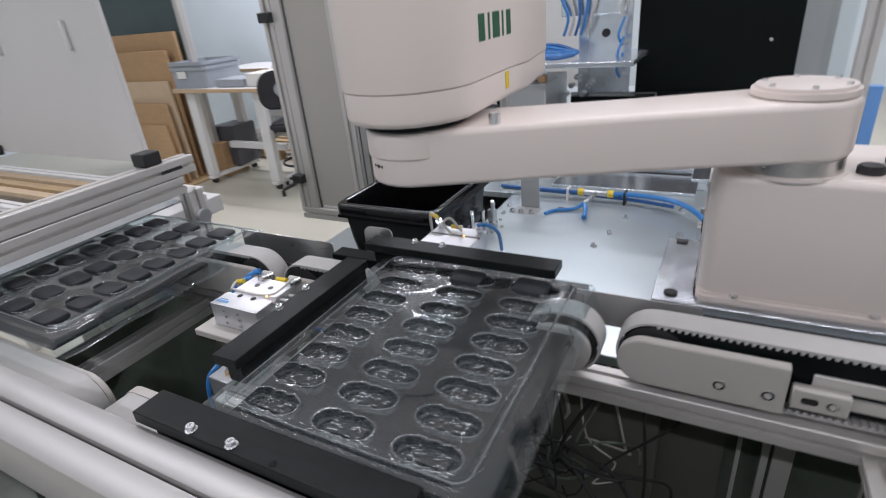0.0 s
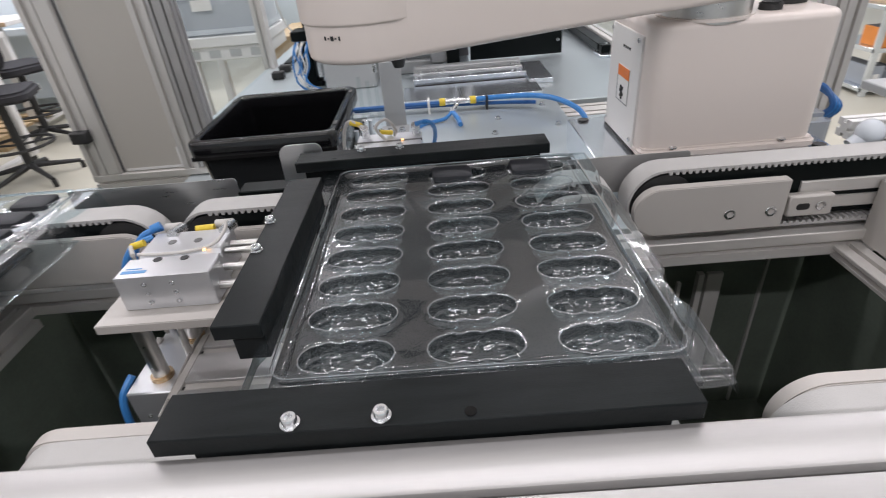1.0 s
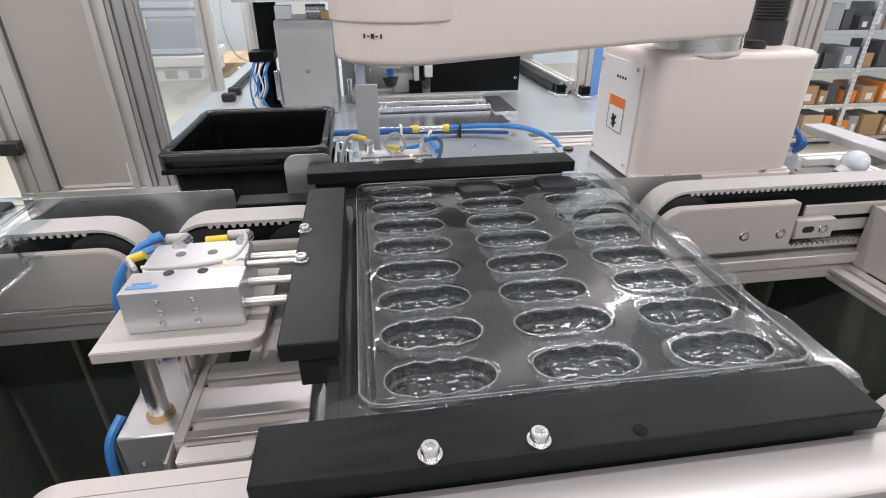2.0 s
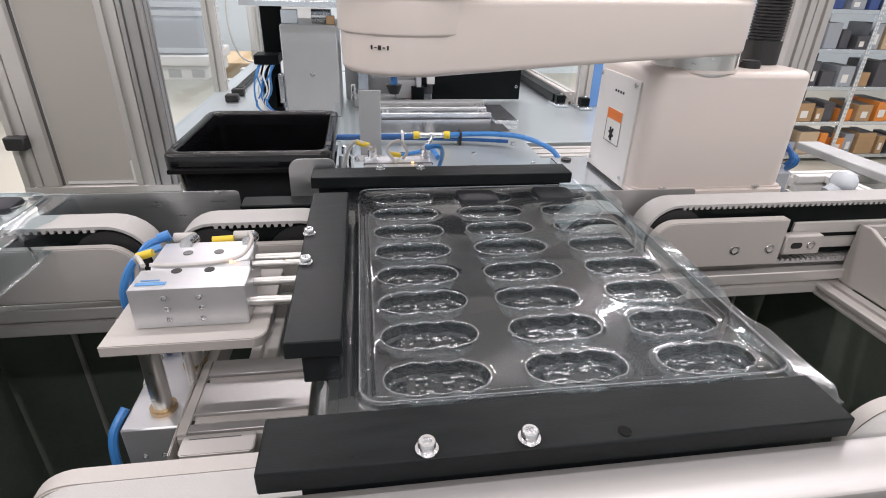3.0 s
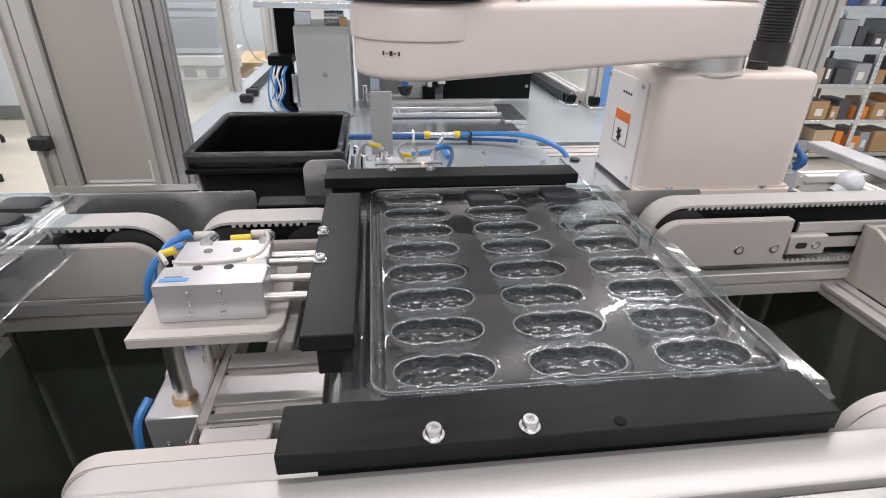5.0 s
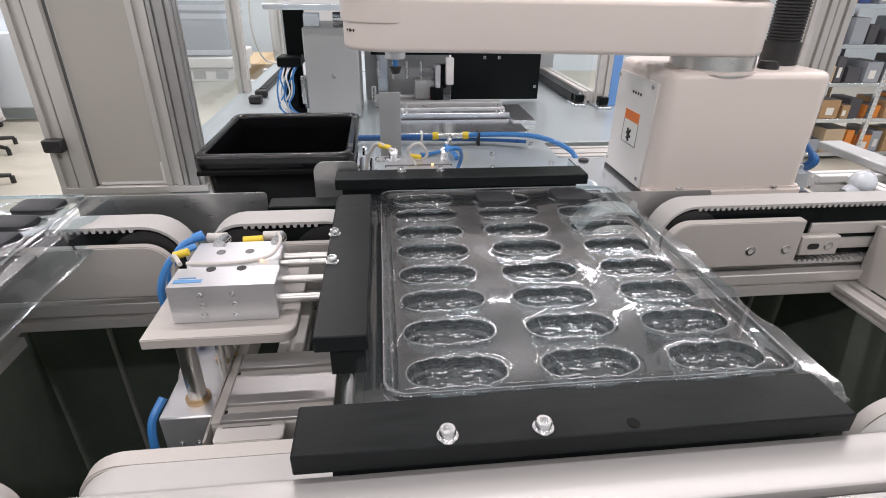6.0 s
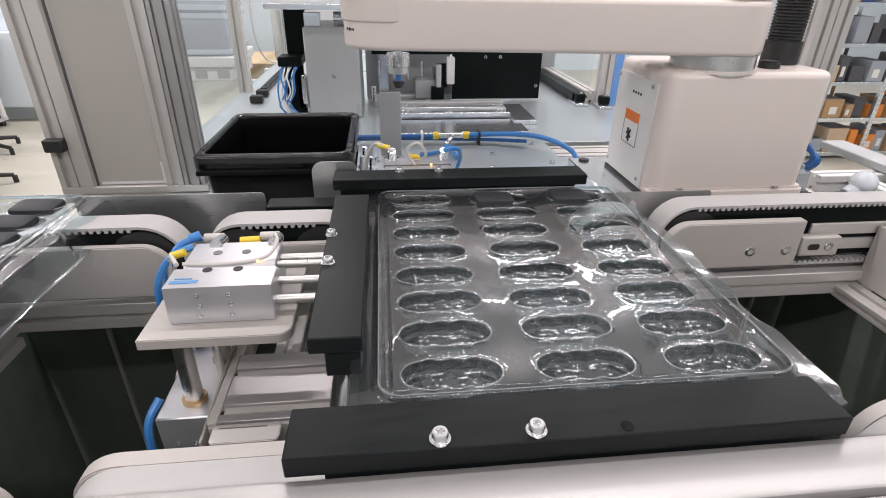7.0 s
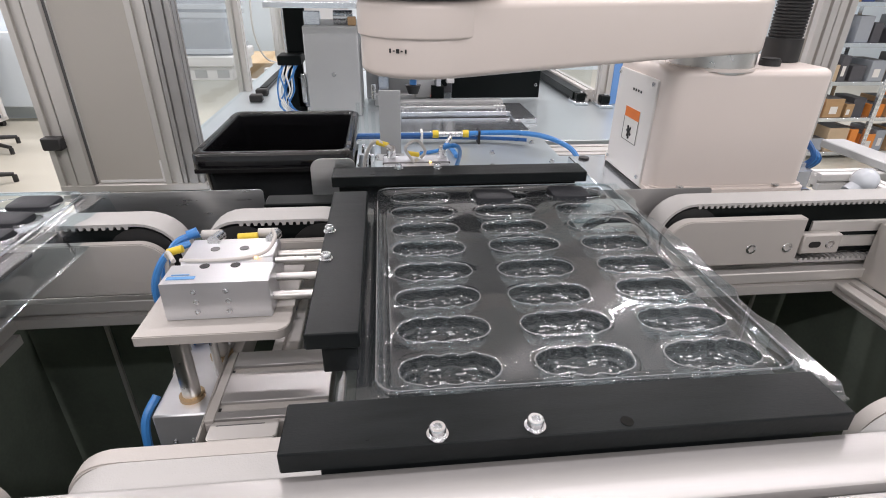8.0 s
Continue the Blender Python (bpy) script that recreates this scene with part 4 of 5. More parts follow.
for k in range(6):
    a = radians(60 * k + 15)
    part("cover_screw", rod((0.062 * math.cos(a), 0.062 * math.sin(a), Z2 + 0.018), (0.062 * math.cos(a), 0.062 * math.sin(a), Z2 + 0.022), 0.005, 10), ZINC, link1)
part("elbow_shell", pillow([(-LINK + 0.0915 * math.cos(radians(10 * k)), 0.0915 * math.sin(radians(10 * k))) for k in range(36)], Z1 + 0.050, Z2 - 0.001, 0.010, 0.0035), ROBOT, link1, smooth=60)
# Ring fills the elbow gap; its dark colour is the gap's shade.
el = bmesh.new()
rod((-LINK, 0, Z2 - 0.002), (-LINK, 0, Z2 + 0.012), 0.080, 40, bm=el)
part("elbow_ring", el, SLOT_SHADE_GASKET, link1, "dark ring for the shaded elbow gap")
a0 = radians(222)
lab = bmesh.new()
for k, (w, h) in enumerate(((0.002, 0.005), (0.0025, 0.0012), (0.004, 0.0055), (0.0025, 0.0015), (0.002, 0.005))):
    a = a0 + radians(-8 + 3.6 * k)
    c = Vector((-LINK + 0.0885 * math.cos(a), 0.0885 * math.sin(a), Z1 + 0.036))
    tmp = box(-w / 2, w / 2, -0.0006, 0.0006, -h / 2, h / 2)
    bmesh.ops.transform(tmp, matrix=Matrix.Translation(c) @ Matrix.Rotation(a + math.pi / 2, 4, "Z"), verts=tmp.verts)
    merge(lab, tmp)
part("joint_mark", lab, INK, link1, "small dark printed joint mark")
part("stop_screw", rod((-LINK + 0.14, -0.06, Z2 - 0.002), (-LINK + 0.14, -0.06, Z2 + 0.018), 0.010, 12), ZINC, link1)

# upper arm: drawn along +x from the elbow
U0, U1, UL = Z2 + 0.012, Z2 + 0.30, 0.42
link2 = jointed("upper_arm", pillow([(-p[0], p[1]) for p in arm_outline(UL, 0.122, 0.100, 0.117)], U0 + 0.055, U1, 0.03, 0.002), ROBOT, robot, "cream upper arm housing")
part("lower_shell", pillow([(-p[0], p[1]) for p in arm_outline(UL, 0.120, 0.098, 0.115)], U0, U0 + 0.054, 0.002, 0.012), ROBOT, link2)
# Black in place of steel, to paint the shade between the arms.
part("elbow_plate", rod((0, 0, U0 - 0.010), (0, 0, U0 + 0.002), 0.092, 36), BLACK, link2, "dark plate for the shaded elbow gap")
tool = jointed("tool_shaft", rod((0, 0, U0 - 0.16), (0, 0, U0 + 0.14), 0.010, 16), STEEL, robot, "polished tool shaft")
part("tool_collar", rod((0, 0, U0 - 0.165), (0, 0, U0 - 0.130), 0.033, 24, bev=0.002), ZINC, tool, "metal tool collar")
part("tool_body", rod((0, 0, U0 - 0.184), (0, 0, U0 - 0.165), 0.028, 24, bev=0.003), ALU_BLOCK, tool)
cup = bmesh.new()
part("cup_stem", rod((0, 0, U0 - 0.204), (0, 0, U0 - 0.184), 0.008, 16), HOSE, tool, "blue cup stem")
rod((0, 0, U0 - 0.224), (0, 0, U0 - 0.205), 0.011, 16, r1=0.018, bm=cup)
part("suction_cup", cup, RUBBER, tool, "black rubber suction cup")
logo = bmesh.new()
for c, w in ((0.040, 0.026), (0.072, 0.008), (0.104, 0.032), (0.136, 0.008), (0.166, 0.024)):
    y = -0.1205 + 0.0036 * (c / 0.166)
    box(c - w / 2, c + w / 2, y - 0.0006, y + 0.004, U0 + 0.114, U0 + 0.156, 0, logo)
part("brand_mark", logo, GREEN, link2, "dark green printed bars")
part("warning_label", box(0.145, 0.160, -0.1172, -0.113, U0 + 0.02, U0 + 0.05), YELLOW, link2, "small yellow warning label")

mount = thing("robot_mount", (0.16, 1.1, 0.885), "bright machined mounting plate under the robot", "mounting plate")
part("plate", box(-0.045, 0.42, 0.955, 1.262, 0.8235, 0.900, 0.002), GALV, mount)
for my in (0.985, 1.238):
    part("bolt", rod((-0.012, my, 0.900), (-0.012, my, 0.9045), 0.013, 20, bev=0.001), RUBBER, mount, "black mounting bolt")
part("bolt", rod((0.395, 0.975, 0.900), (0.395, 0.975, 0.9045), 0.013, 20, bev=0.001), RUBBER, mount, "black mounting bolt")

# ---------------------------------------------------------------- left enclosure wall
encl = thing("enclosure_wall", (-1.2, 1.43, 0.751), "grey enclosure panel between slotted aluminium posts", "enclosure wall")
part("post", rail("z", 0.7965, 2.35, -1.374, 1.41, 0.045, 0.045, slot=0.014), ALU, encl)
part("post", box(-1.327, -1.287, 1.408, 1.455, 0.7965, 2.35, 0.003), ALU, encl, "plain aluminium post")
part("post", rail("z", 0.7965, 2.35, -1.105, 1.41, 0.045, 0.045, slot=0.014), ALU, encl)
part("post", rail("z", 0.7965, 2.35, -1.058, 1.41, 0.055, 0.055, cell=0.0275, slot=0.006), ALU_SATIN_TONED, encl)
part("panel", box(-1.279, -1.1045, 1.425, 1.433, 0.797, 2.35), PANEL, encl, "grey panel")
part("bottom_rail", rail("x", -1.374, -1.0, 1.41, 0.751, 0.045, 0.045), ALU, encl)
part("gasket", box(-1.2868, -1.2825, 1.419, 1.4245, 0.797, 2.35), SLOT_SHADE_GASKET, encl, "dark rubber gasket")
part("panel_strip", box(-1.275, -1.11, 1.4225, 1.4245, 0.799, 0.806), WHITE, encl)
part("panel_bead", box(-1.112, -1.1055, 1.416, 1.424, 0.80, 0.86), WHITE, encl)
for cz in (0.915, 1.47):
    blk = part("hinge_block", box(-1.372, -1.325, 1.385, 1.415, cz - 0.016, cz + 0.016, 0.003), RUBBER, encl, "black plastic clamp block")

# ---------------------------------------------------------------- right of the robot
knob = thing("filter_bulb", (0.343, 0.803, 0.968), "clear rounded plastic bulb on the guide rail", "filter bulb")
RIM_CLEAR = clear("frosted_rim_plastic", (0.7, 0.71, 0.73), 0.2, 1.5, 0.75)
GREY_PALE = mat("pale_grey_plastic", (0.50, 0.51, 0.53), 0.5, 0.0, 0.08, 8)
FROST = clear("frosted_bulb_plastic", (0.95, 0.95, 0.94), 0.12, 1.5, 0.8)
bm = bmesh.new()
bmesh.ops.create_uvsphere(bm, u_segments=24, v_segments=16, radius=0.022)
bmesh.ops.translate(bm, verts=bm.verts, vec=(0.343, 0.803, 0.992))
part("bulb", bm, FROST, knob)
part("neck", rod((0.318, 0.803, 0.9685), (0.343, 0.803, 0.985), 0.014, 18, r1=0.017), FROST, knob)

gus = thing("gusset_bracket", (0.33, 0.6, 0.835), "beige triangular gusset plate under the belt track", "bracket")
part("plate", prism([(0.724, 0.8365), (0.724, 0.945), (0.700, 0.945), (0.500, 0.850), (0.48, 0.8365)], 0.322, 0.331, "x", 0.001), BEIGE, gus)
part("tab", box(0.3315, 0.42, 0.712, 0.7235, 0.84, 0.945, 0.001), BEIGE, gus)
bolt_y(gus, 0.375, 0.7115, 0.92, 0.007)

for px in (0.545, 0.592):
    solid("enclosure_post", rail("z", 0.0, 2.35, px, 1.28, 0.045, 0.045), ALU, "slotted aluminium enclosure post", "frame post", "enclosure posts")
fr = thing("side_table_frame", (0.9, 1.1, 0.80), "white aluminium frame of a side table", "table frame")
part("cross_rail", rail("x", 0.62, 1.9, 1.19, 0.815, 0.045, 0.045), WHITE, fr)
part("side_rail", rail("y", 0.86, 1.19, 0.70, 0.815, 0.045, 0.045), WHITE, fr)
part("cover_rail", box(0.80, 0.875, 1.0, 1.43, 0.862, 0.885, 0.003), GREYBOX, fr, "grey cover strip along the frame")
for lx, ly in ((0.71, 1.20), (1.8, 1.20), (0.71, 0.87)):
    part("leg", box(lx, lx + 0.035, ly, ly + 0.03, 0, 0.815, 0.002), WHITE, fr)
hb = thing("hose_bundle", (0.43, 1.16, 0.9), "bundle of blue air hoses and clear bag beside the robot", "hoses")
for k in range(5):
    o = 0.008 * k
    part("air_hose", tube([(0.372, 1.15 + o, 0.945 + o), (0.41, 1.12 + o, 0.985 + 0.6 * o), (0.450 + 0.4 * o, 1.09 + o, 0.985 - 0.3 * o), (0.468 + o * 0.5, 1.07, 0.945), (0.44 + o, 1.10, 0.905)], 0.006), HOSE if k % 2 else HOSE_DARK, hb, "blue air hose")
for k in range(4):
    o = 0.009 * k
    part("cable", tube([(0.37, 1.13, 0.915 + o), (0.41, 1.10, 0.92 + o), (0.45, 1.08 + o, 0.915 + 0.5 * o)], 0.004), CABLE if k % 2 else YELLOW, hb)
part("bag", prism(rounded(0.385, 0.47, 1.05, 1.13, 0.02), 0.8235, 0.935, "z", 0.015, seg=3), CRATE_CLEAR, hb, "clear plastic bag")

# shelving far behind
SX, SY = 2.75, 3.85
rack = thing("storage_shelving", (SX + 1.0, SY + 0.25, 0), "grey steel shelving loaded with small boxes", "shelving")
LEVELS = (0.06, 0.34, 0.62, 0.90, 1.18, 1.46, 1.74)
for px in (SX, SX + 0.62, SX + 2.2):
    for py in (SY, SY + 0.48):
        up = part("upright", box(px, px + 0.04, py, py + 0.03, 0, 2.1, 0.002), GALV, rack, "perforated steel upright")
        if py == SY and px == SX + 0.62:
            holes = bmesh.new()
            for k in range(44):
                for hx in (px + 0.008, px + 0.026):
                    box(hx, hx + 0.007, py - 0.0015, py + 0.001, 0.10 + 0.035 * k, 0.118 + 0.035 * k, bm=holes)
            tagged(part("holes", holes, PAPER, up, smooth=None), kind="stuff")
for lz in LEVELS:
    part("shelf", box(SX, SX + 2.24, SY + 0.005, SY + 0.5, lz - 0.03, lz, 0.002), GALV, rack, "pale steel shelf")
rs = random.Random(11)
for li, lz in enumerate(LEVELS[:-1]):
    x = SX + 0.05
    while x < SX + 1.9:
        w, h, d = rs.uniform(0.06, 0.18), rs.uniform(0.08, 0.19), rs.uniform(0.2, 0.36)
        kind = {5: (BOX_BLUE, "dark blue cardboard box"), 4: (BOX_BLUE, "dark blue cardboard box")}.get(li) if rs.random() < 0.6 else None
        m, lab = kind or rs.choice(((CARD, "open brown cardboard box"), (CARD_PALE, "pale cardboard box"), (BOX_ORANGE, "orange cardboard box"), (BOX_DARK, "dark grey plastic parts bin"), (GREY_PLASTIC, "grey plastic parts bin")))
        e = thing("parts_box", (x + w / 2, SY + 0.02 + d / 2, lz), lab + " on the steel shelf", "box", "boxes on the shelving")
        y0 = SY + 0.01 + rs.uniform(0, 0.05)
        part("shell", box(x, x + w, y0, y0 + d, lz, lz + h, 0.004), m, e)
        # The box is solid; a dark sheet on top paints its inside shade.
        part("opening", box(x + 0.012, x + w - 0.012, y0 + 0.012, y0 + d - 0.012, lz + h - 0.0005, lz + h + 0.001), BOX_DARK, e, "dark sheet for the shaded inside")
        if rs.random() < 0.6:
            lx = x + w * rs.uniform(0.1, 0.4)
            part("label", box(lx, lx + w * 0.4, y0 - 0.002, y0 - 0.0005, lz + h * 0.2, lz + h * 0.6), PAPER, e, "white paper label")
        x += w + rs.uniform(0.01, 0.05)

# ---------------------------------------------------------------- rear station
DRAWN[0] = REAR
ledge = thing("side_window_wall", (-1.06, 2.4, 0.78), "clear side window of the enclosure between aluminium posts", "enclosure wall")
part("sill_rail", rail("y", 1.28, 3.42, -1.085, 0.808, 0.045, 0.045), ALU, ledge, "bright aluminium sill rail")
for py in (2.22, 3.20):
    part("post", rail("z", 0.8535, 2.35, -1.085, py, 0.045, 0.045), ALU, ledge)
for y0, y1 in ((1.29, 2.215), (2.27, 3.195)):
    pane = part("pane", box(-1.065, -1.060, y0, y1, 0.8535, 2.35), ACRYLIC, ledge, "clear pane")
    pane.visible_shadow = False
part("inner_strip", box(-1.005, -0.975, 2.22, 3.38, 0.8855, 0.902, 0.002), BLACK, ledge, "black inner strip")
for py in (2.01, 2.12):
    part("latch", box(-1.000, -0.955, py, py + 0.035, 0.8855, 0.912, 0.004), RUBBER, ledge, "black plastic clamp")
part("cable", tube([(-1.06, 2.6, 1.4), (-1.085, 2.66, 1.25), (-1.085, 2.62, 1.08), (-1.07, 2.72, 0.95), (-1.04, 2.95, 0.89)], 0.004), CABLE, ledge, "loose grey cable")

cab = thing("grey_control_box", (-0.67, 1.9, 0.885), "grey enamelled control box on the rear table", "control box")
part("housing", box(-0.755, -0.585, 1.78, 2.06, 0.8855, 1.165, 0.004), GREYBOX, cab)
bolt_y(cab, -0.668, 1.7795, 1.02, 0.007)
part("bracket", box(-0.75, -0.70, 1.80, 1.83, 1.165, 1.205, 0.002), GALV, cab)
part("motor", rod((-0.66, 1.83, 1.185), (-0.60, 1.83, 1.185), 0.022, 18), ZINC, cab)
part("cover", box(-0.615, -0.59, 1.79, 1.82, 1.165, 1.19, 0.002), CARD, cab, "brown connector")
trayc = thing("cable_shelf", (-0.6, 1.9, 1.2), "pale cable shelf loaded with coiled blue hoses", "cable shelf")
part("shelf", box(-0.86, -0.30, 1.76, 2.1, 1.215, 1.232, 0.002), GALV, trayc)
part("arm", box(-0.86, -0.82, 2.06, 2.10, 0.8855, 1.215, 0.002), GALV, trayc)
for k in range(7):
    part("hose_coil", tube([(-0.80 + 0.05 * math.sin(k), 1.80 + 0.01 * k, 1.245 + 0.006 * k), (-0.70, 1.79 + 0.012 * k, 1.255 + 0.004 * k), (-0.60 + 0.03 * math.cos(k), 1.80 + 0.008 * k, 1.243 + 0.006 * k), (-0.5, 1.82 + 0.01 * k, 1.25)], 0.007), HOSE if k % 2 else HOSE_DARK, trayc, "blue hose")
con = thing("connector_block", (-0.80, 1.82, 0.885), "black connector block with hanging blue and white cables", "connector")
part("stand", box(-0.84, -0.775, 1.86, 1.88, 0.8855, 1.075, 0.002), BLACK, con)
part("block", box(-0.845, -0.77, 1.80, 1.88, 1.045, 1.075, 0.003), BLACK, con)
part("back_plate", box(-0.835, -0.765, 1.95, 1.96, 1.04, 1.21, 0.002), BLACK, con)
part("side_block", box(-0.80, -0.765, 1.86, 1.94, 0.90, 1.0, 0.003), ALU_BLOCK, con)
for k in range(9):
    o = 0.006 * k
    w = 0.012 * math.sin(2.3 * k)
    part("cable", tube([(-0.83 + o, 1.815, 1.05), (-0.842 + o + 0.6 * w, 1.795 - abs(w), 1.02), (-0.852 + o - w, 1.79 + w, 0.97), (-0.848 + 0.7 * o + 1.2 * w, 1.79 - w, 0.92), (-0.83 + 1.2 * o, 1.80 + w, 0.8895)], 0.0026), (HOSE, PAPER, HOSE, PAPER)[k % 4], con)
part("fitting", box(-0.775, -0.760, 1.79, 1.81, 0.93, 1.02, 0.002), ZINC, con)

slide = thing("linear_slide", (-0.28, 1.75, 0.885), "bright linear slide unit on the rear table", "linear slide")
part("base", box(-0.49, -0.075, 1.54, 1.70, 0.8855, 0.895, 0.001), GALV, slide)
part("carriage", box(-0.46, -0.095, 1.72, 1.77, 0.8855, 0.912, 0.002), GALV, slide)
# Solid black strip that paints shade along the carriage's foot.
part("gap", box(-0.455, -0.10, 1.716, 1.72, 0.886, 0.894), RUBBER, slide)
part("upper_bar", box(-0.46, -0.10, 1.775, 1.815, 0.8855, 0.918, 0.002), SHEET, slide)
part("rail", box(-0.46, -0.10, 1.82, 1.86, 0.8855, 0.926, 0.002), GREYBOX, slide)
for sx in (-0.45, -0.435, -0.135, -0.12, -0.11):
    screw(slide, sx, 1.795, 0.918, 0.004, False)
    screw(slide, sx, 1.745, 0.912, 0.004, False)
part("wing", box(-0.095, -0.02, 1.66, 1.90, 0.8855, 0.900, 0.001), GALV, slide)

blk = thing("vision_station", (-0.1, 2.05, 0.885), "black screen plate with a camera and sensor unit", "vision station")
part("screen", box(-0.255, 0.085, 2.03, 2.04, 0.892, 1.09, 0.001), BLACK, blk, "black screen plate")
part("upper_screen", box(-0.335, 0.150, 2.06, 2.07, 1.085, 1.75, 0.001), BLACK, blk, "black upper screen plate")
face = part("fixture_plate", box(-0.485, -0.345, 1.98, 1.99, 1.10, 1.6, 0.002), GALV, blk, "bright fixture plate")
# The bore is a black disc before the plate, its shade painted.
part("bore", rod((-0.43, 1.976, 1.30), (-0.43, 1.9795, 1.30), 0.014, 18), RUBBER, face, "dark disc for the shade in a bore")
for fz in (1.16, 1.21, 1.27, 1.36, 1.41, 1.45):
    part("fitting", rod((-0.37, 1.93, fz), (-0.37, 1.979, fz), 0.009, 12), ZINC, face, "metal fitting")
    part("hose", tube([(-0.37, 1.93, fz), (-0.375, 1.905, fz + 0.03), (-0.36, 1.92, fz + 0.08)], 0.0045), PAPER if fz > 1.3 else HOSE, face)
for sx, sz in ((-0.13, 1.045), (-0.075, 1.045), (0.07, 0.94), (0.10 - 0.03, 1.25)):
    bolt_y(blk, sx, 2.029, sz, 0.006)
part("sensor_body", box(-0.335, -0.265, 1.95, 2.03, 0.90, 1.02, 0.003), GALV, blk)
part("sensor_head", box(-0.40, -0.33, 1.90, 1.97, 0.92, 0.985, 0.003), GREYBOX, blk)
part("optic", box(-0.325, -0.285, 1.925, 1.95, 0.955, 1.035, 0.002), BLACK, blk)
part("bracket", box(-0.29, -0.262, 1.90, 1.93, 0.97, 1.06, 0.002), WHITE, blk)
part("label", box(-0.288, -0.266, 1.898, 1.8995, 1.00, 1.03), PAPER, blk)
part("beam", box(-0.55, -0.26, 1.98, 2.03, 1.06, 1.085, 0.002), BLACK, blk)
part("red_light", box(-0.345, -0.335, 1.899, 1.9005, 0.925, 0.932), RED_GLOW, blk, "small red sensor light")
# Added sheet: darkens the view past the sensors to the far wall.
part("backing", box(-0.575, -0.257, 2.075, 2.085, 0.8855, 1.085, 0.001), GREYBOX, blk, "grey sheet added to cover the bright far wall")
part("lower_beam", box(-0.545, -0.36, 1.93, 1.975, 0.8855, 0.925, 0.002), GREYBOX, blk, "grey lower beam")
part("gripper", box(-0.345, -0.30, 1.88, 1.93, 0.905, 0.965, 0.003), BLACK, blk, "black gripper block")
part("gripper_arm", box(-0.330, -0.312, 1.87, 1.90, 0.965, 1.04, 0.002), ALU_BLOCK, blk)
part("terminal", box(-0.30, -0.265, 1.935, 1.985, 0.93, 0.975, 0.003), BOX_DARK, blk, "dark terminal block")
for k in range(4):
    part("spacer", rod((-0.525 + 0.05 * k, 1.94, 0.985), (-0.525 + 0.05 * k, 1.94, 1.045), 0.006, 12), ZINC, blk)
part("column", box(-0.53, -0.49, 2.0, 2.06, 0.8855, 1.4, 0.003), GALV, blk)
for k in range(5):
    part("small_fitting", rod((-0.56 + 0.02 * k, 1.97, 1.10 + 0.03 * (k % 3)), (-0.56 + 0.02 * k, 1.94, 1.10 + 0.03 * (k % 3)), 0.010, 10), ZINC, blk)
    part("hose", tube([(-0.57 + 0.02 * k, 1.95, 1.30), (-0.55 + 0.02 * k, 1.93, 1.36), (-0.58 + 0.03 * k, 1.94, 1.44), (-0.55, 1.97, 1.50)], 0.005), (HOSE, CABLE, HOSE_DARK)[k % 3], blk)
part("upper_block", box(-0.58, -0.36, 1.95, 2.02, 1.36, 1.46, 0.003), GALV, blk)
solid("grey_back_wall", box(0.085, 0.30, 2.55, 2.56, 0.8855, 2.35), GREYBOX, "grey rear panel of the enclosure", "enclosure panel")

win = thing("rear_side_window", (0.29, 2.2, 0.885), "clear enclosure window with blue-edged aluminium post", "enclosure wall")
part("sill", box(0.20, 0.245, 1.97, 3.3, 0.8965, 0.925, 0.002), BLACK, win, "black sill strip")
part("sill_rail", rail("y", 1.97, 3.3, 0.247, 0.8865, 0.045, 0.045), ALU, win)
part("post", rail("z", 0.8865, 2.35, 0.285, 1.93, 0.045, 0.045), ALU, win)
part("film", box(0.331, 0.365, 1.932, 1.960, 0.8865, 1.12, 0.001), BLUE, win, "blue protective film")
for fx, fy in ((0.225, 1.97), (0.30, 1.92)):
    part("foot", box(fx - 0.03, fx + 0.02, fy - 0.06, fy + 0.03, 0.8855, 0.8965, 0.002), GALV, win)
    part("foot_block", box(fx - 0.02, fx + 0.015, fy - 0.035, fy + 0.0, 0.897, 0.925, 0.003), BLACK, win, "black foot block")
    screw(win, fx, fy - 0.02, 0.925, 0.006, False)
pane = part("pane", box(0.268, 0.273, 1.99, 3.28, 0.933, 2.3), ACRYLIC, win, "clear pane")
pane.visible_shadow = False

# sheet post, valves and hoses on the front table
post = thing("sensor_post", (-0.5, 1.35, 0.885), "grey sheet-metal sensor post on the table", "sensor post")
part("plate", box(-0.524, -0.470, 1.345, 1.349, 0.8895, 1.052, 0.001), GREYBOX, post)
part("foot", box(-0.535, -0.462, 1.29, 1.349, 0.8855, 0.8895, 0.001), GREYBOX, post)
part("sensor", rod((-0.535, 1.35, 1.065), (-0.535, 1.35, 1.03), 0.006, 12), ZINC, post)
for k, (sx, sy, sz) in enumerate(((-0.535, 1.30, 0.8895), (-0.51, 1.30, 0.8895), (-0.48, 1.30, 0.8895), (-0.555, 1.28, 0.886), (-0.56, 1.34, 0.886), (-0.575, 1.25, 0.886))):
    screw(post, sx, sy, sz, 0.007)
tube_run = thing("air_line", (-0.3, 1.42, 0.885), "blue air line with yellow-sleeved tee across the table", "hoses")
part("hose", tube([(-0.62, 1.435, 0.915), (-0.45, 1.432, 0.915), (-0.37, 1.43, 0.915)], 0.0058), HOSE_DARK, tube_run, "blue air hose")
part("hose", tube([(-0.62, 1.450, 0.905), (-0.45, 1.447, 0.905), (-0.30, 1.44, 0.903), (-0.20, 1.43, 0.902), (-0.12, 1.40, 0.905)], 0.0050), HOSE_DARK, tube_run, "blue air hose")
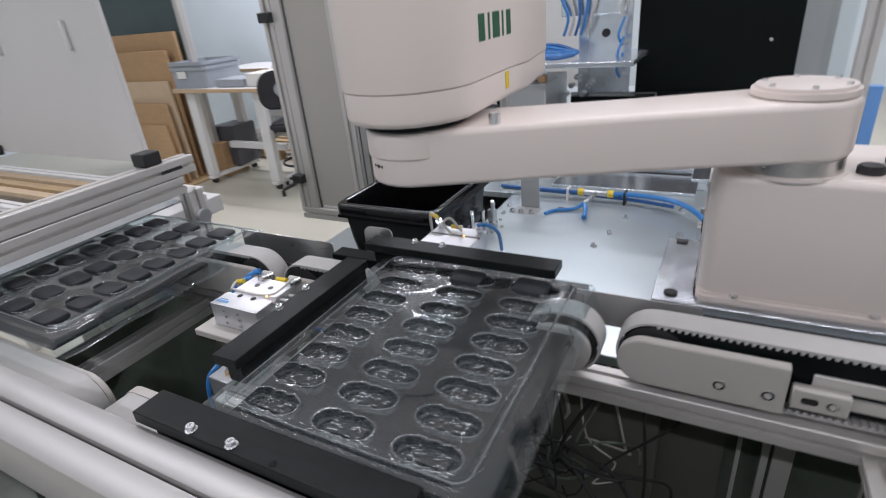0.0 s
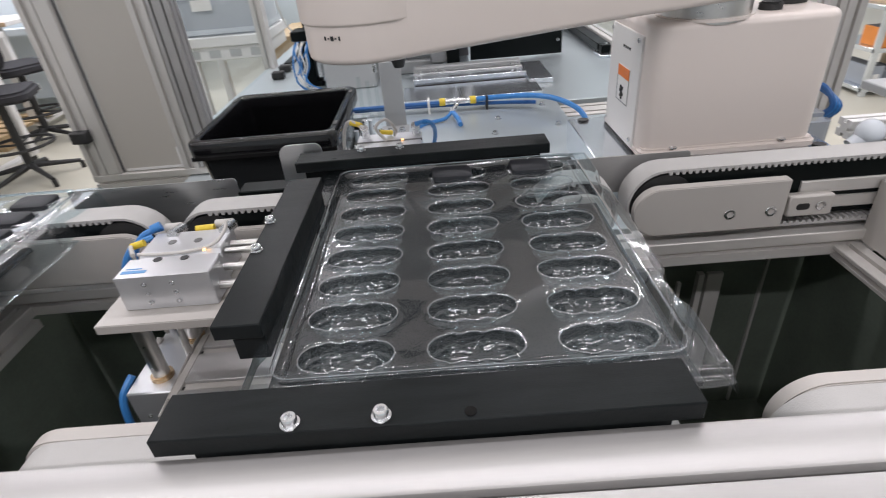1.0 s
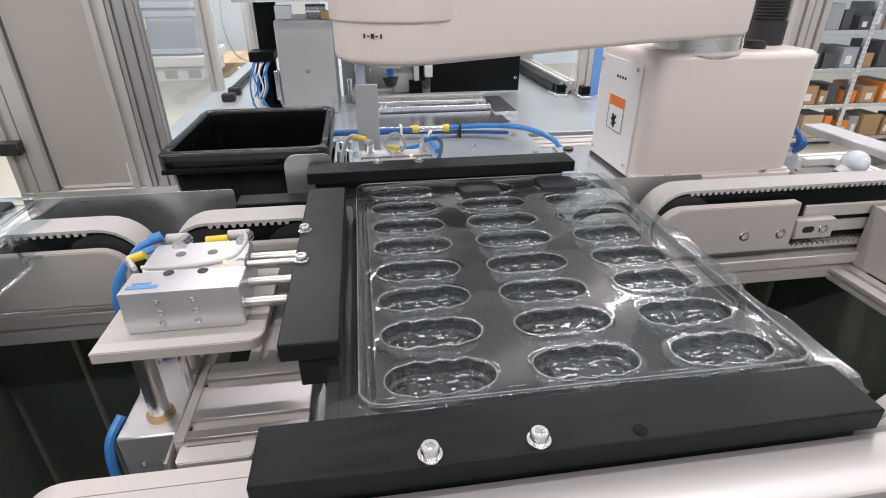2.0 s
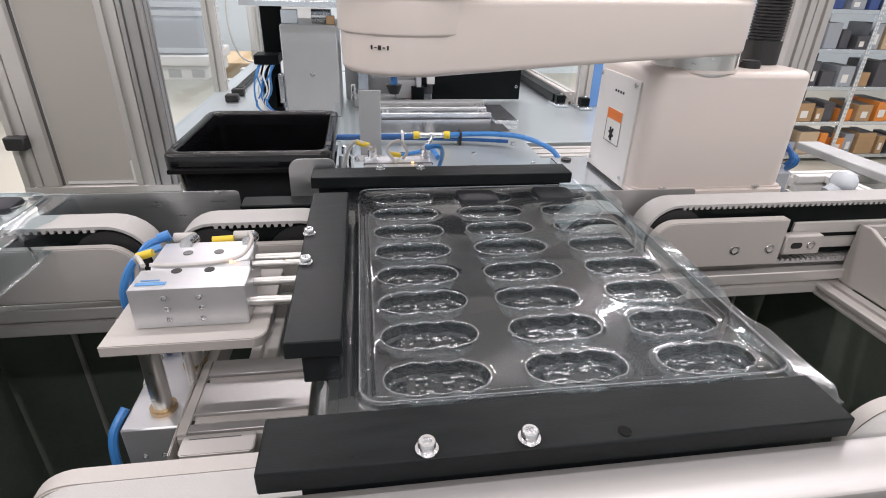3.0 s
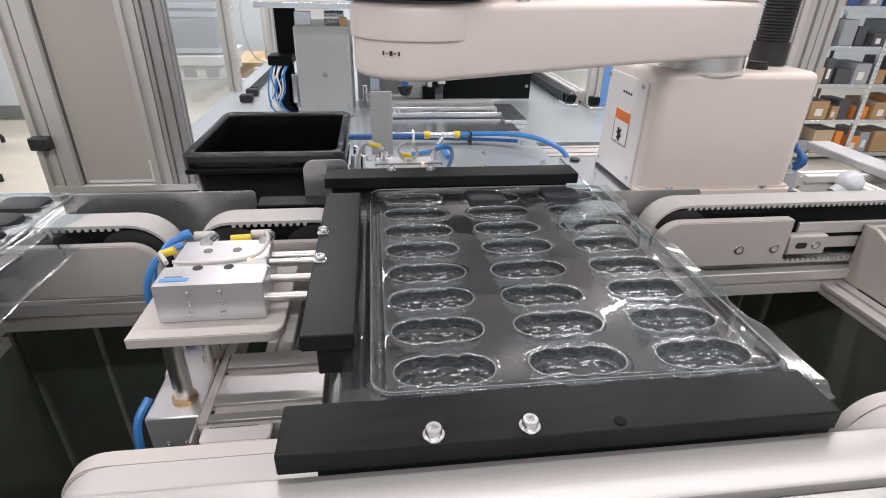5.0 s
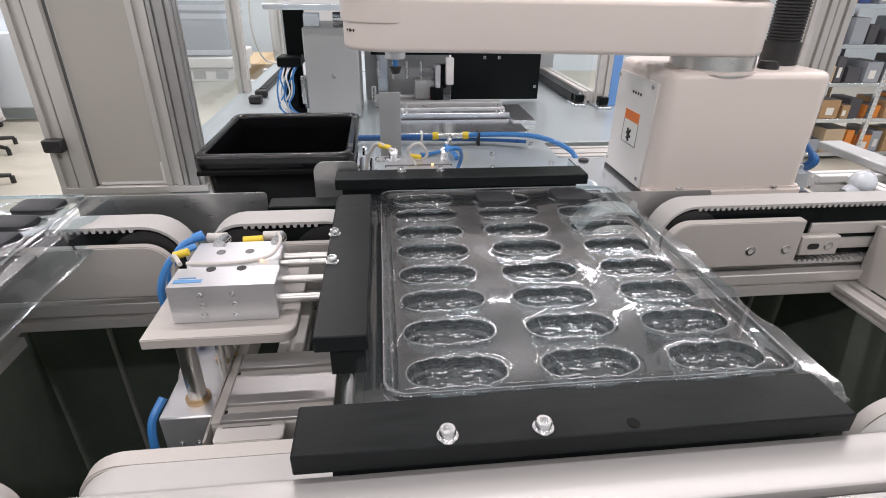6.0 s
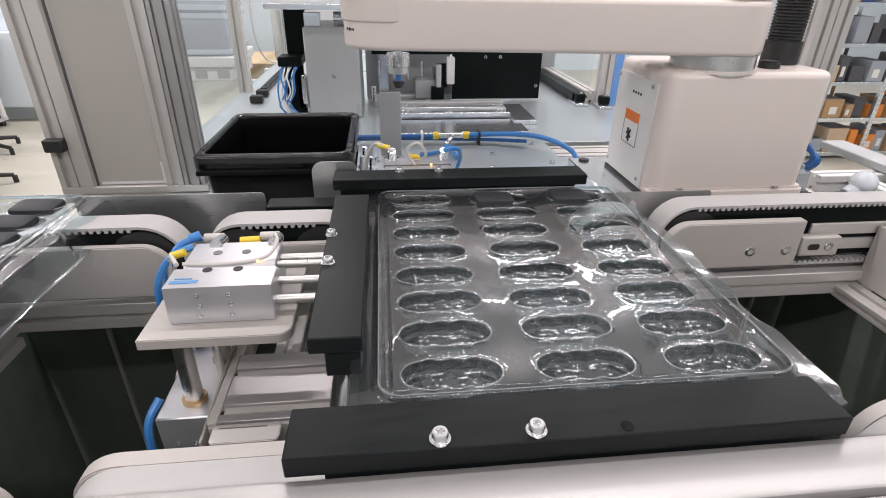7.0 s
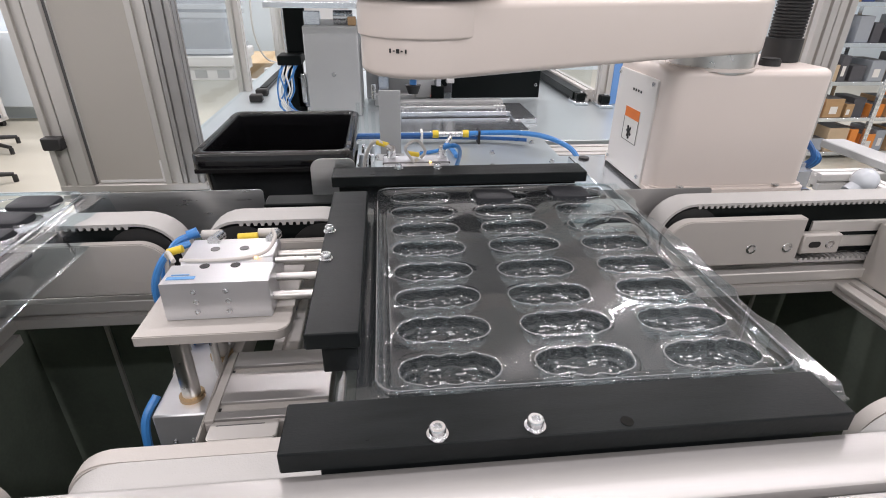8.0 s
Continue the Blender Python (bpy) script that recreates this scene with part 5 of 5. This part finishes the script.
part("hose", tube([(-0.285, 1.43, 0.917), (-0.22, 1.425, 0.920), (-0.14, 1.395, 0.926), (-0.08, 1.345, 0.927), (-0.035, 1.28, 0.915), (-0.016, 1.247, 0.885)], 0.0068), HOSE, tube_run, "blue air hose")
part("tee", rod((-0.365, 1.43, 0.917), (-0.29, 1.43, 0.917), 0.0085, 14), ZINC, tube_run, "metal tee fitting")
for sx in (-0.372, -0.288):
    part("sleeve", rod((sx - 0.008, 1.43, 0.917), (sx + 0.008, 1.43, 0.917), 0.0105, 14), YELLOW, tube_run, "yellow sleeve")
part("tee_branch", tube([(-0.33, 1.425, 0.917), (-0.335, 1.40, 0.915), (-0.35, 1.37, 0.905)], 0.006), ZINC, tube_run)
part("hose", tube([(-0.35, 1.37, 0.905), (-0.37, 1.345, 0.897), (-0.42, 1.33, 0.893), (-0.44, 1.30, 0.893)], 0.005), HOSE, tube_run, "blue air hose")
part("hose", tube([(-0.345, 1.365, 0.905), (-0.335, 1.33, 0.90), (-0.33, 1.29, 0.897)], 0.0065), HOSE, tube_run, "blue air hose")
for sx in (-0.41, -0.25):
    part("cable_tie", box(sx - 0.003, sx + 0.003, 1.42, 1.455, 0.8855, 0.926, 0.001), PAPER if sx < -0.3 else INK, tube_run, "cable tie")
part("grommet", rod((-0.016, 1.245, 0.8855), (-0.016, 1.245, 0.891), 0.021, 24, bev=0.002), RUBBER, tube_run, "black rubber grommet")
cover_plate = thing("table_cover_plate", (-0.3, 1.2, 0.885), "white cover plate screwed to the machine table", "cover plate")
part("plate", box(-0.585, -0.055, 0.85, 1.455, 0.8855, 0.8890, 0.001), TABLE, cover_plate)
part("slot", box(-0.42, -0.37, 1.355, 1.366, 0.8888, 0.8894), RUBBER, cover_plate)
for sx, sy in ((-0.27, 1.14), (-0.25, 1.22), (-0.09, 1.25), (-0.23, 1.33), (-0.56, 1.2), (-0.10, 1.42)):
    screw(cover_plate, sx, sy, 0.889, 0.006)

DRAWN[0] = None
sv = thing("valve_row", (-0.565, 1.25, 0.823), "row of small clear and metal air fittings beside the bin", "fittings")
rv = random.Random(21)
for k in range(7):
    vx, vy = -0.572 + 0.012 * (k % 3), 1.10 + 0.05 * k
    part("block", box(vx - 0.012, vx + 0.012, vy - 0.010, vy + 0.010, 0.8235, 0.850 + rv.uniform(0, 0.03), 0.002), (ALU_BLOCK, CRATE_CLEAR, GALV)[k % 3], sv, "small valve block")
    part("fitting", rod((vx, vy, 0.85), (vx + 0.004, vy - 0.006, 0.895 + rv.uniform(0, 0.05)), 0.006, 12), (ZINC, FROST)[k % 2], sv, "small air fitting")
    screw(sv, vx + 0.022, vy + 0.012, 0.8235, 0.006)
for k in range(4):
    part("plate", box(-0.590 + 0.02 * k, -0.578 + 0.02 * k, 1.50 + 0.03 * k, 1.504 + 0.03 * k, 0.8235, 0.99 - 0.02 * k, 0.001), ACRYLIC, sv, "clear acrylic holder")
rc = thing("rear_cylinder", (-0.45, 0.9, 0.8235), "silver guided air cylinder behind the rear bar", "air cylinder")
part("stand", box(-0.50, -0.40, 0.87, 0.96, 0.8235, 0.968, 0.002), ALU_BLOCK, rc)
part("block", box(-0.515, -0.395, 0.862, 0.955, 0.968, 1.006, 0.002), ALU_BLOCK, rc)
part("groove", box(-0.516, -0.394, 0.908, 0.914, 1.0035, 1.0068), SLOT_SHADE_GASKET, rc)
for gx in (-0.495, -0.455, -0.418):
    part("piston_rod", rod((gx, 0.815, 0.995), (gx, 0.865, 0.995), 0.005, 12), STEEL, rc)
for fx in (-0.50, -0.405):
    part("fitting", rod((fx, 0.945, 1.000), (fx, 0.930, 1.028), 0.008, 12), ZINC, rc, "metal air fitting")
part("sensor_cable", tube([(-0.46, 0.91, 1.008), (-0.475, 0.905, 1.035), (-0.455, 0.90, 1.05), (-0.44, 0.905, 1.03), (-0.445, 0.93, 1.01)], 0.0028), CABLE, rc, "looped grey cable")
part("sensor_cable", tube([(-0.50, 0.93, 1.028), (-0.53, 0.95, 1.035), (-0.55, 0.98, 0.99), (-0.555, 1.0, 0.93)], 0.0035), CABLE, rc, "grey cable")
part("sleeve", rod((-0.505, 0.935, 1.032), (-0.525, 0.945, 1.035), 0.005, 10), YELLOW, rc, "yellow cable sleeve")
part("sleeve", rod((-0.47, 0.93, 1.018), (-0.45, 0.94, 1.012), 0.0045, 10), YELLOW, rc, "yellow cable sleeve")
part("air_hose", tube([(-0.405, 0.93, 1.028), (-0.38, 0.93, 1.03), (-0.37, 0.96, 1.0), (-0.38, 1.0, 0.94)], 0.0042), HOSE, rc, "blue air hose")
part("indicator", box(-0.432, -0.428, 0.908, 0.911, 1.0068, 1.0085), ORANGE_GLOW, rc, "small lit orange indicator")

# wiring loom in the open cabinet
loom = thing("wiring_loom", (-0.15, 0.75, 0.5), "tangle of cables hanging in the open cabinet", "cables")
rl = random.Random(3)
for k in range(15):
    x, y, z = rl.uniform(-0.26, -0.02), rl.uniform(0.72, 0.9), rl.uniform(0.52, 0.66)
    pts = [(x, y, 0.78)]
    for q in range(4):
        pts.append((x + rl.uniform(-0.09, 0.09), y + rl.uniform(-0.05, 0.05), z + 0.05 * rl.uniform(-1, 1) - 0.03 * q))
    part("cable", tube(pts, rl.choice((0.002, 0.003, 0.0045)), 6, steps=5), rl.choice((RUBBER, RUBBER, RUBBER, CABLE, PIT, RUBBER)), loom)
part("carrier", box(-0.30, 0.0, 0.90, 0.92, 0.30, 0.80, 0.002), PIT_GREY, loom)

# ---------------------------------------------------------------- left: gantry, board, workbench corner
gan = thing("gantry_frame", (-1.25, 0.6, 0.80), "slotted aluminium gantry frame over the conveyor", "gantry frame")
part("top_rail", rail("y", 0.05, 0.900, -1.275, 1.110, 0.045, 0.045), ALU, gan)
part("lower_rail", rail("y", 0.05, 0.855, -1.275, 1.062, 0.045, 0.045), ALU, gan)
part("post", rail("z", 0.80, 1.060, -1.275, 0.855, 0.045, 0.045), ALU, gan)
part("end_slot", box(-1.231, -1.2295, 0.80, 0.86, 1.128, 1.137), RUBBER, gan)
part("corner_block", box(-1.285, -1.235, 0.765, 0.815, 1.1555, 1.190, 0.003), RUBBER, gan, "black plastic corner block")
part("stop_disc", rod((-1.228, 0.875, 0.985), (-1.215, 0.875, 0.985), 0.022, 20, bev=0.002), ALU_BLOCK, gan)
part("sensor_plate", box(-1.42, -1.27, 0.10, 0.86, 1.030, 1.034), GALV, gan)
board = thing("white_board_panel", (-2.3, 1.06, 1.05), "large off-white panel door leaning in its frame", "panel")
part("sheet", box(-3.2, -1.665, 1.045, 1.062, 1.062, 2.3, 0.002), mat("off_white_panel", (0.70, 0.685, 0.665), 0.5, 0.0, 0.04, 3), board)
for hx in (-1.86, -2.30):
    part("handle", box(hx - 0.008, hx + 0.008, 1.030, 1.045, 1.43, 1.52, 0.004), WHITE, board)
part("corner_block", box(-2.68, -2.60, 1.02, 1.044, 1.05, 1.09, 0.003), RUBBER, board, "black plastic corner block")
cart = thing("material_cart", (-2.1, 0.8, 0), "white cart loaded with wooden slats and cardboard", "cart")
part("frame", rail("x", -3.1, -1.42, 0.72, 0.955, 0.045, 0.045), WHITE, cart)
part("frame", rail("x", -3.1, -1.42, 1.00, 0.955, 0.045, 0.045), WHITE, cart)
part("deck", box(-3.1, -1.42, 0.60, 1.10, 0.90, 0.955, 0.003), WHITE, cart)
for lx in (-3.05, -1.5):
    part("leg", rail("z", 0, 0.90, lx, 0.95, 0.045, 0.045), WHITE, cart)
for k in range(3):
    part("slat", box(-2.9 + 0.09 * k, -1.62 - 0.05 * k, 0.79 + 0.05 * k, 0.825 + 0.05 * k, 1.000, 1.018 + 0.004 * (k % 3), 0.002), WOOD if k % 2 else CARD_PALE, cart, "thin wooden slat")
part("flap", prism([(-2.95, 1.0), (-2.45, 1.0), (-2.50, 1.10), (-2.92, 1.13)], 0.70, 0.71, "y"), CARD, cart, "cardboard flap")

solid("dark_cabinet_panel", box(-6.0, -4.85, 3.80, 3.84, 0, 2.3, 0.003), mat("dark_green_glass", (0.05, 0.075, 0.075), 0.2, 0.0, 0.1, 3), "dark green cabinet panel behind the cartons", "cabinet")
cb = thing("folded_cartons", (-4.7, 3.3, 0), "brown folded cardboard cartons standing upright", "cardboard")
for k, (x0, x1, y, h, lean) in enumerate(((-5.7, -4.72, 3.62, 1.42, 0.02), (-5.6, -4.75, 3.50, 1.26, 0.05), (-5.5, -4.70, 3.40, 0.98, 0.10), (-5.3, -4.68, 3.30, 0.78, 0.12), (-5.2, -4.66, 3.22, 0.58, 0.14))):
    b = box(x0, x1, y, y + 0.03, 0.02, h, 0.004)
    for v in b.verts:
        v.co.x += (v.co.z / h) * (-lean * 1.6)
        v.co.y += (v.co.z / h) * lean
    part("carton", b, (CARD, CARD, CARD_PALE, CARD, CARD)[k], cb)
part("pallet", box(-5.7, -4.6, 3.2, 3.8, 0.0, 0.019, 0.002), WOOD, cb)
solid("rack_post", rail("z", 0, 2.4, -4.62, 3.62, 0.06, 0.06), ALU, "slotted aluminium rack post", "rack post")


def workbench(x0, x1, y0, y1, top, label):
    e = thing("workbench", ((x0 + x1) / 2, (y0 + y1) / 2, 0), label, "workbench", "workbenches")
    part("top", box(x0, x1, y0, y1, top - 0.035, top, 0.004), WHITE, e, "pale top")
    part("edge", box(x0, x1, y0 - 0.012, y0 - 0.0005, top - 0.036, top - 0.002, 0.003), TABLE_WOOD, e, "beech edge strip")
    for lx in (x0 + 0.10, x1 - 0.22):
        part("leg", box(lx, lx + 0.11, y0 + 0.04, y0 + 0.10, 0.08, top - 0.036, 0.006), WHITE, e)
        part("leg", box(lx, lx + 0.11, y1 - 0.14, y1 - 0.08, 0.08, top - 0.036, 0.006), WHITE, e)
        part("foot_bar", box(lx + 0.02, lx + 0.09, y0 + 0.02, y1 - 0.04, 0.05, 0.08, 0.005), WHITE, e)
        for cy in (y0 + 0.07, y1 - 0.10):
            part("caster", rod((lx + 0.035, cy, 0.026), (lx + 0.075, cy, 0.026), 0.0255, 14), RUBBER, e)
    part("stretcher", box(x0 + 0.21, x1 - 0.22, y0 + 0.30, y0 + 0.36, 0.30, 0.36, 0.004), WHITE, e)


workbench(-4.60, -3.42, 3.35, 4.05, 0.93, "white workbench with a beech edge strip")
workbench(-5.6, -3.9, 4.75, 5.4, 0.93, "white workbench against the partition wall")


def crate(x0, x1, y0, y1, z0, z1, material, label):
    e = thing("storage_crate", ((x0 + x1) / 2, (y0 + y1) / 2, z0), label, "crate")
    o, i = rounded(x0, x1, y0, y1, 0.03), rounded(x0 + 0.012, x1 - 0.012, y0 + 0.012, y1 - 0.012, 0.022)
    bm = bmesh.new()
    wall_ring(bm, o, i, z0, z1)
    part("shell", bm, material, e)
    part("bottom", prism(rounded(x0 + 0.012, x1 - 0.012, y0 + 0.012, y1 - 0.012, 0.02), z0, z0 + 0.008), material, e)
    for zr in (z1 - 0.03, z1 - 0.075, z0 + 0.01) if material is CRATE_CLEAR else (z1 - 0.03, z1 - 0.075):
        bm = bmesh.new()
        wall_ring(bm, rounded(x0 - 0.012, x1 + 0.012, y0 - 0.012, y1 + 0.012, 0.04), rounded(x0 - 0.0005, x1 + 0.0005, y0 - 0.0005, y1 + 0.0005, 0.03), zr, zr + 0.028)
        part("rim", bm, RIM_CLEAR if material is CRATE_CLEAR else material, e)
    part("label", box(x0 + 0.10, x0 + 0.22, y0 - 0.016, y0 - 0.0125, z1 - 0.14, z1 - 0.08), PAPER, e, "white label")
    return e


crate(-4.60, -4.14, 3.38, 3.80, 0.932, 1.16, GREY_PLASTIC, "grey plastic storage crate on the workbench")
solid("flat_carton", box(-4.06, -3.72, 3.40, 3.62, 0.9315, 1.00, 0.005), GREY_PLASTIC, "flat grey carton on the workbench", "carton")
solid("flat_carton", box(-3.70, -3.46, 3.42, 3.66, 0.9315, 1.04, 0.005), PAPER, "white carton with a paper label on the workbench", "carton")
tb = bmesh.new()
bmesh.ops.create_icosphere(tb, subdivisions=3, radius=0.12)
for v in tb.verts:
    v.co *= 1 + 0.45 * noise.noise(v.co * 14)
    v.co.z = abs(v.co.z) * 1.5
    v.co += Vector((-3.62, 3.80, 0.9315))
solid("crumpled_paper", tb, PAPER, "crumpled white paper on the workbench", "paper", smooth=15)
pal = thing("pallet", (-4.1, 4.6, 0), "pine pallet on the floor under the bench", "pallet")
for k in range(5):
    part("board", box(-4.8, -4.0, 4.25 + 0.16 * k, 4.35 + 0.16 * k, 0.10, 0.122, 0.002), WOOD, pal)
for k in range(3):
    part("block", box(-4.8 + 0.34 * k, -4.68 + 0.34 * k, 4.25, 4.35, 0.0, 0.0995, 0.002), WOOD, pal)
solid("low_white_cabinet", box(-5.5, -3.6, 5.45, 5.58, 0.14, 0.80, 0.004), WALL, "pale low panel against the partition", "panel")
for k, (x, y, h) in enumerate(((-4.62, 3.75, 0.35), (-4.5, 3.85, 0.5))):
    solid("stacked_box", box(x - 0.15, x + 0.15, y - 0.15, y + 0.15, 0.1 * k, h, 0.006), (CARD, BOX_DARK)[k], ("brown carton under the workbench", "dark parts box under the workbench")[k], "box")


def stool(x, y, turn, seat_z, label):
    e = new("work_chair")
    e.empty_display_size = 0.05
    BASE[e] = Vector((0, 0, 0))
    tagged(e, label, "chair", "work chairs")
    back = prism(rounded(-0.22, 0.22, seat_z + 0.16, seat_z + 0.47, (0.10, 0.10, 0.15, 0.15), 8), -0.24, -0.19, "y", 0.018, seg=3)
    part("backrest", back, SEAT, e, "black padded backrest")
    part("back_boss", rod((0, -0.243, seat_z + 0.32), (0, -0.255, seat_z + 0.32), 0.06, 20, bev=0.004), GREY_PLASTIC, e)
    part("seat", prism(rounded(-0.23, 0.23, -0.20, 0.22, 0.10, 8), seat_z - 0.04, seat_z + 0.03, "z", 0.02, seg=3), SEAT, e, "black padded seat")
    part("back_stem", tube([(0, 0.0, seat_z - 0.05), (0, -0.22, seat_z - 0.03), (0, -0.27, seat_z + 0.10), (0, -0.25, seat_z + 0.30)], 0.018), RUBBER, e)
    part("column", rod((0, 0, 0.09), (0, 0, seat_z - 0.04), 0.027, 16), RUBBER, e)
    ring = tube([(0.21 * math.cos(a), 0.21 * math.sin(a), 0.26) for a in (2 * math.pi * k / 16 for k in range(17))], 0.011, steps=2)
    part("foot_ring", ring, RUBBER, e, "round foot ring")
    for k in range(5):
        a = 2 * math.pi * k / 5 + 0.3
        p = Vector((0.30 * math.cos(a), 0.30 * math.sin(a), 0.055))
        part("base_leg", rod((0, 0, 0.11), p, 0.022, 10, r1=0.014), RUBBER, e)
        part("glide", rod((p.x, p.y, 0.0), (p.x, p.y, 0.05), 0.016, 10), RUBBER, e)
        if k < 3:
            part("ring_spoke", rod((0, 0, 0.26), (0.21 * math.cos(a), 0.21 * math.sin(a), 0.26), 0.008, 8), RUBBER, e)
    e.matrix_world = pose(x, y, 0, 0, 0, turn)


stool(-3.30, 3.55, 20, 0.60, "black tall work chair with a foot ring")
stool(-3.75, 4.45, -30, 0.62, "black tall work chair at the rear bench")
stool(-3.05, 5.05, 60, 0.60, "black tall work chair by the partition")

# crate on a pallet outside the side window
pc = thing("white_pallet_cart", (-1.55, 3.75, 0), "white plastic pallet cart outside the enclosure", "cart")
part("deck", box(-1.95, -1.40, 3.42, 4.0, 0.80, 0.86, 0.006), WHITE, pc)
part("deck_skirt", box(-1.93, -1.42, 3.44, 3.98, 0.72, 0.7985, 0.004), WHITE, pc)
for lx in (-1.90, -1.77, -1.64, -1.51):
    part("slot", box(lx, lx + 0.07, 3.437, 3.4395, 0.735, 0.78, 0.0), GREYBOX, pc, "shaded opening in the skirt")
for lx in (-1.92, -1.33):
    part("leg", box(lx, lx + 0.05, 3.46, 3.51, 0.06, 0.72, 0.003), WHITE, pc)
    part("leg", box(lx, lx + 0.05, 3.90, 3.95, 0.06, 0.72, 0.003), WHITE, pc)
    for cy in (3.485, 3.925):
        part("caster", rod((lx + 0.01, cy, 0.031), (lx + 0.04, cy, 0.031), 0.030, 12), RUBBER, pc)
crate(-1.90, -1.42, 3.46, 3.92, 0.862, 1.145, CRATE_CLEAR, "frosted clear plastic crate on the white cart")
solid("grey_inner_box", box(-1.85, -1.46, 3.52, 3.85, 0.872, 1.04, 0.004), GREY_PALE, "grey parts box inside the clear crate", "box")
solid("timber_pile", box(-1.62, -0.9, 4.3, 5.0, 0.0, 0.70, 0.004), WOOD, "stack of pine boards behind the enclosure", "pallet")
solid("white_appliance", box(-1.30, -0.75, 4.2, 4.29, 0.73, 1.9, 0.01), WHITE, "white cabinet door behind the enclosure", "cabinet")


# ---------------------------------------------------------------- what moves
def motions():
    """The robot swings its arm to the rear station and back."""
    rows = [(0.0, -23, 89, 0.0), (5.05, -23, 89, 0.0), (5.2, -17, 89, 0.0), (5.55, -5, 88, 0.0), (5.95, 5, 87, 0.0), (6.25, 7.5, 86, -0.03), (6.5, 7.5, 86, -0.045), (7.1, 7.5, 86, -0.045), (7.2, 6.5, 86, 0.0), (7.3, 2.5, 87, 0.0), (7.4, -6, 88, 0.0), (7.5, -16, 89, 0.0), (7.6, -22, 89, 0.0), (7.7, -23, 89, 0.0), (8.0, -23, 89, 0.0)]
    elbow = lambda a: Vector((-LINK * math.cos(radians(a)), LINK * math.sin(radians(a)), 0))
    reach = lambda a, h: elbow(a) + Vector((UL * math.cos(radians(h)), UL * math.sin(radians(h)), 0))
    walk(link1, [(t, pose(0, 0, 0, 0, 0, -a)) for t, a, h, dz in rows])
    walk(link2, [(t, pose(*elbow(a), 0, 0, h)) for t, a, h, dz in rows])
    walk(tool, [(t, pose(reach(a, h).x, reach(a, h).y, dz, 0, 0, h)) for t, a, h, dz in rows])


motions()
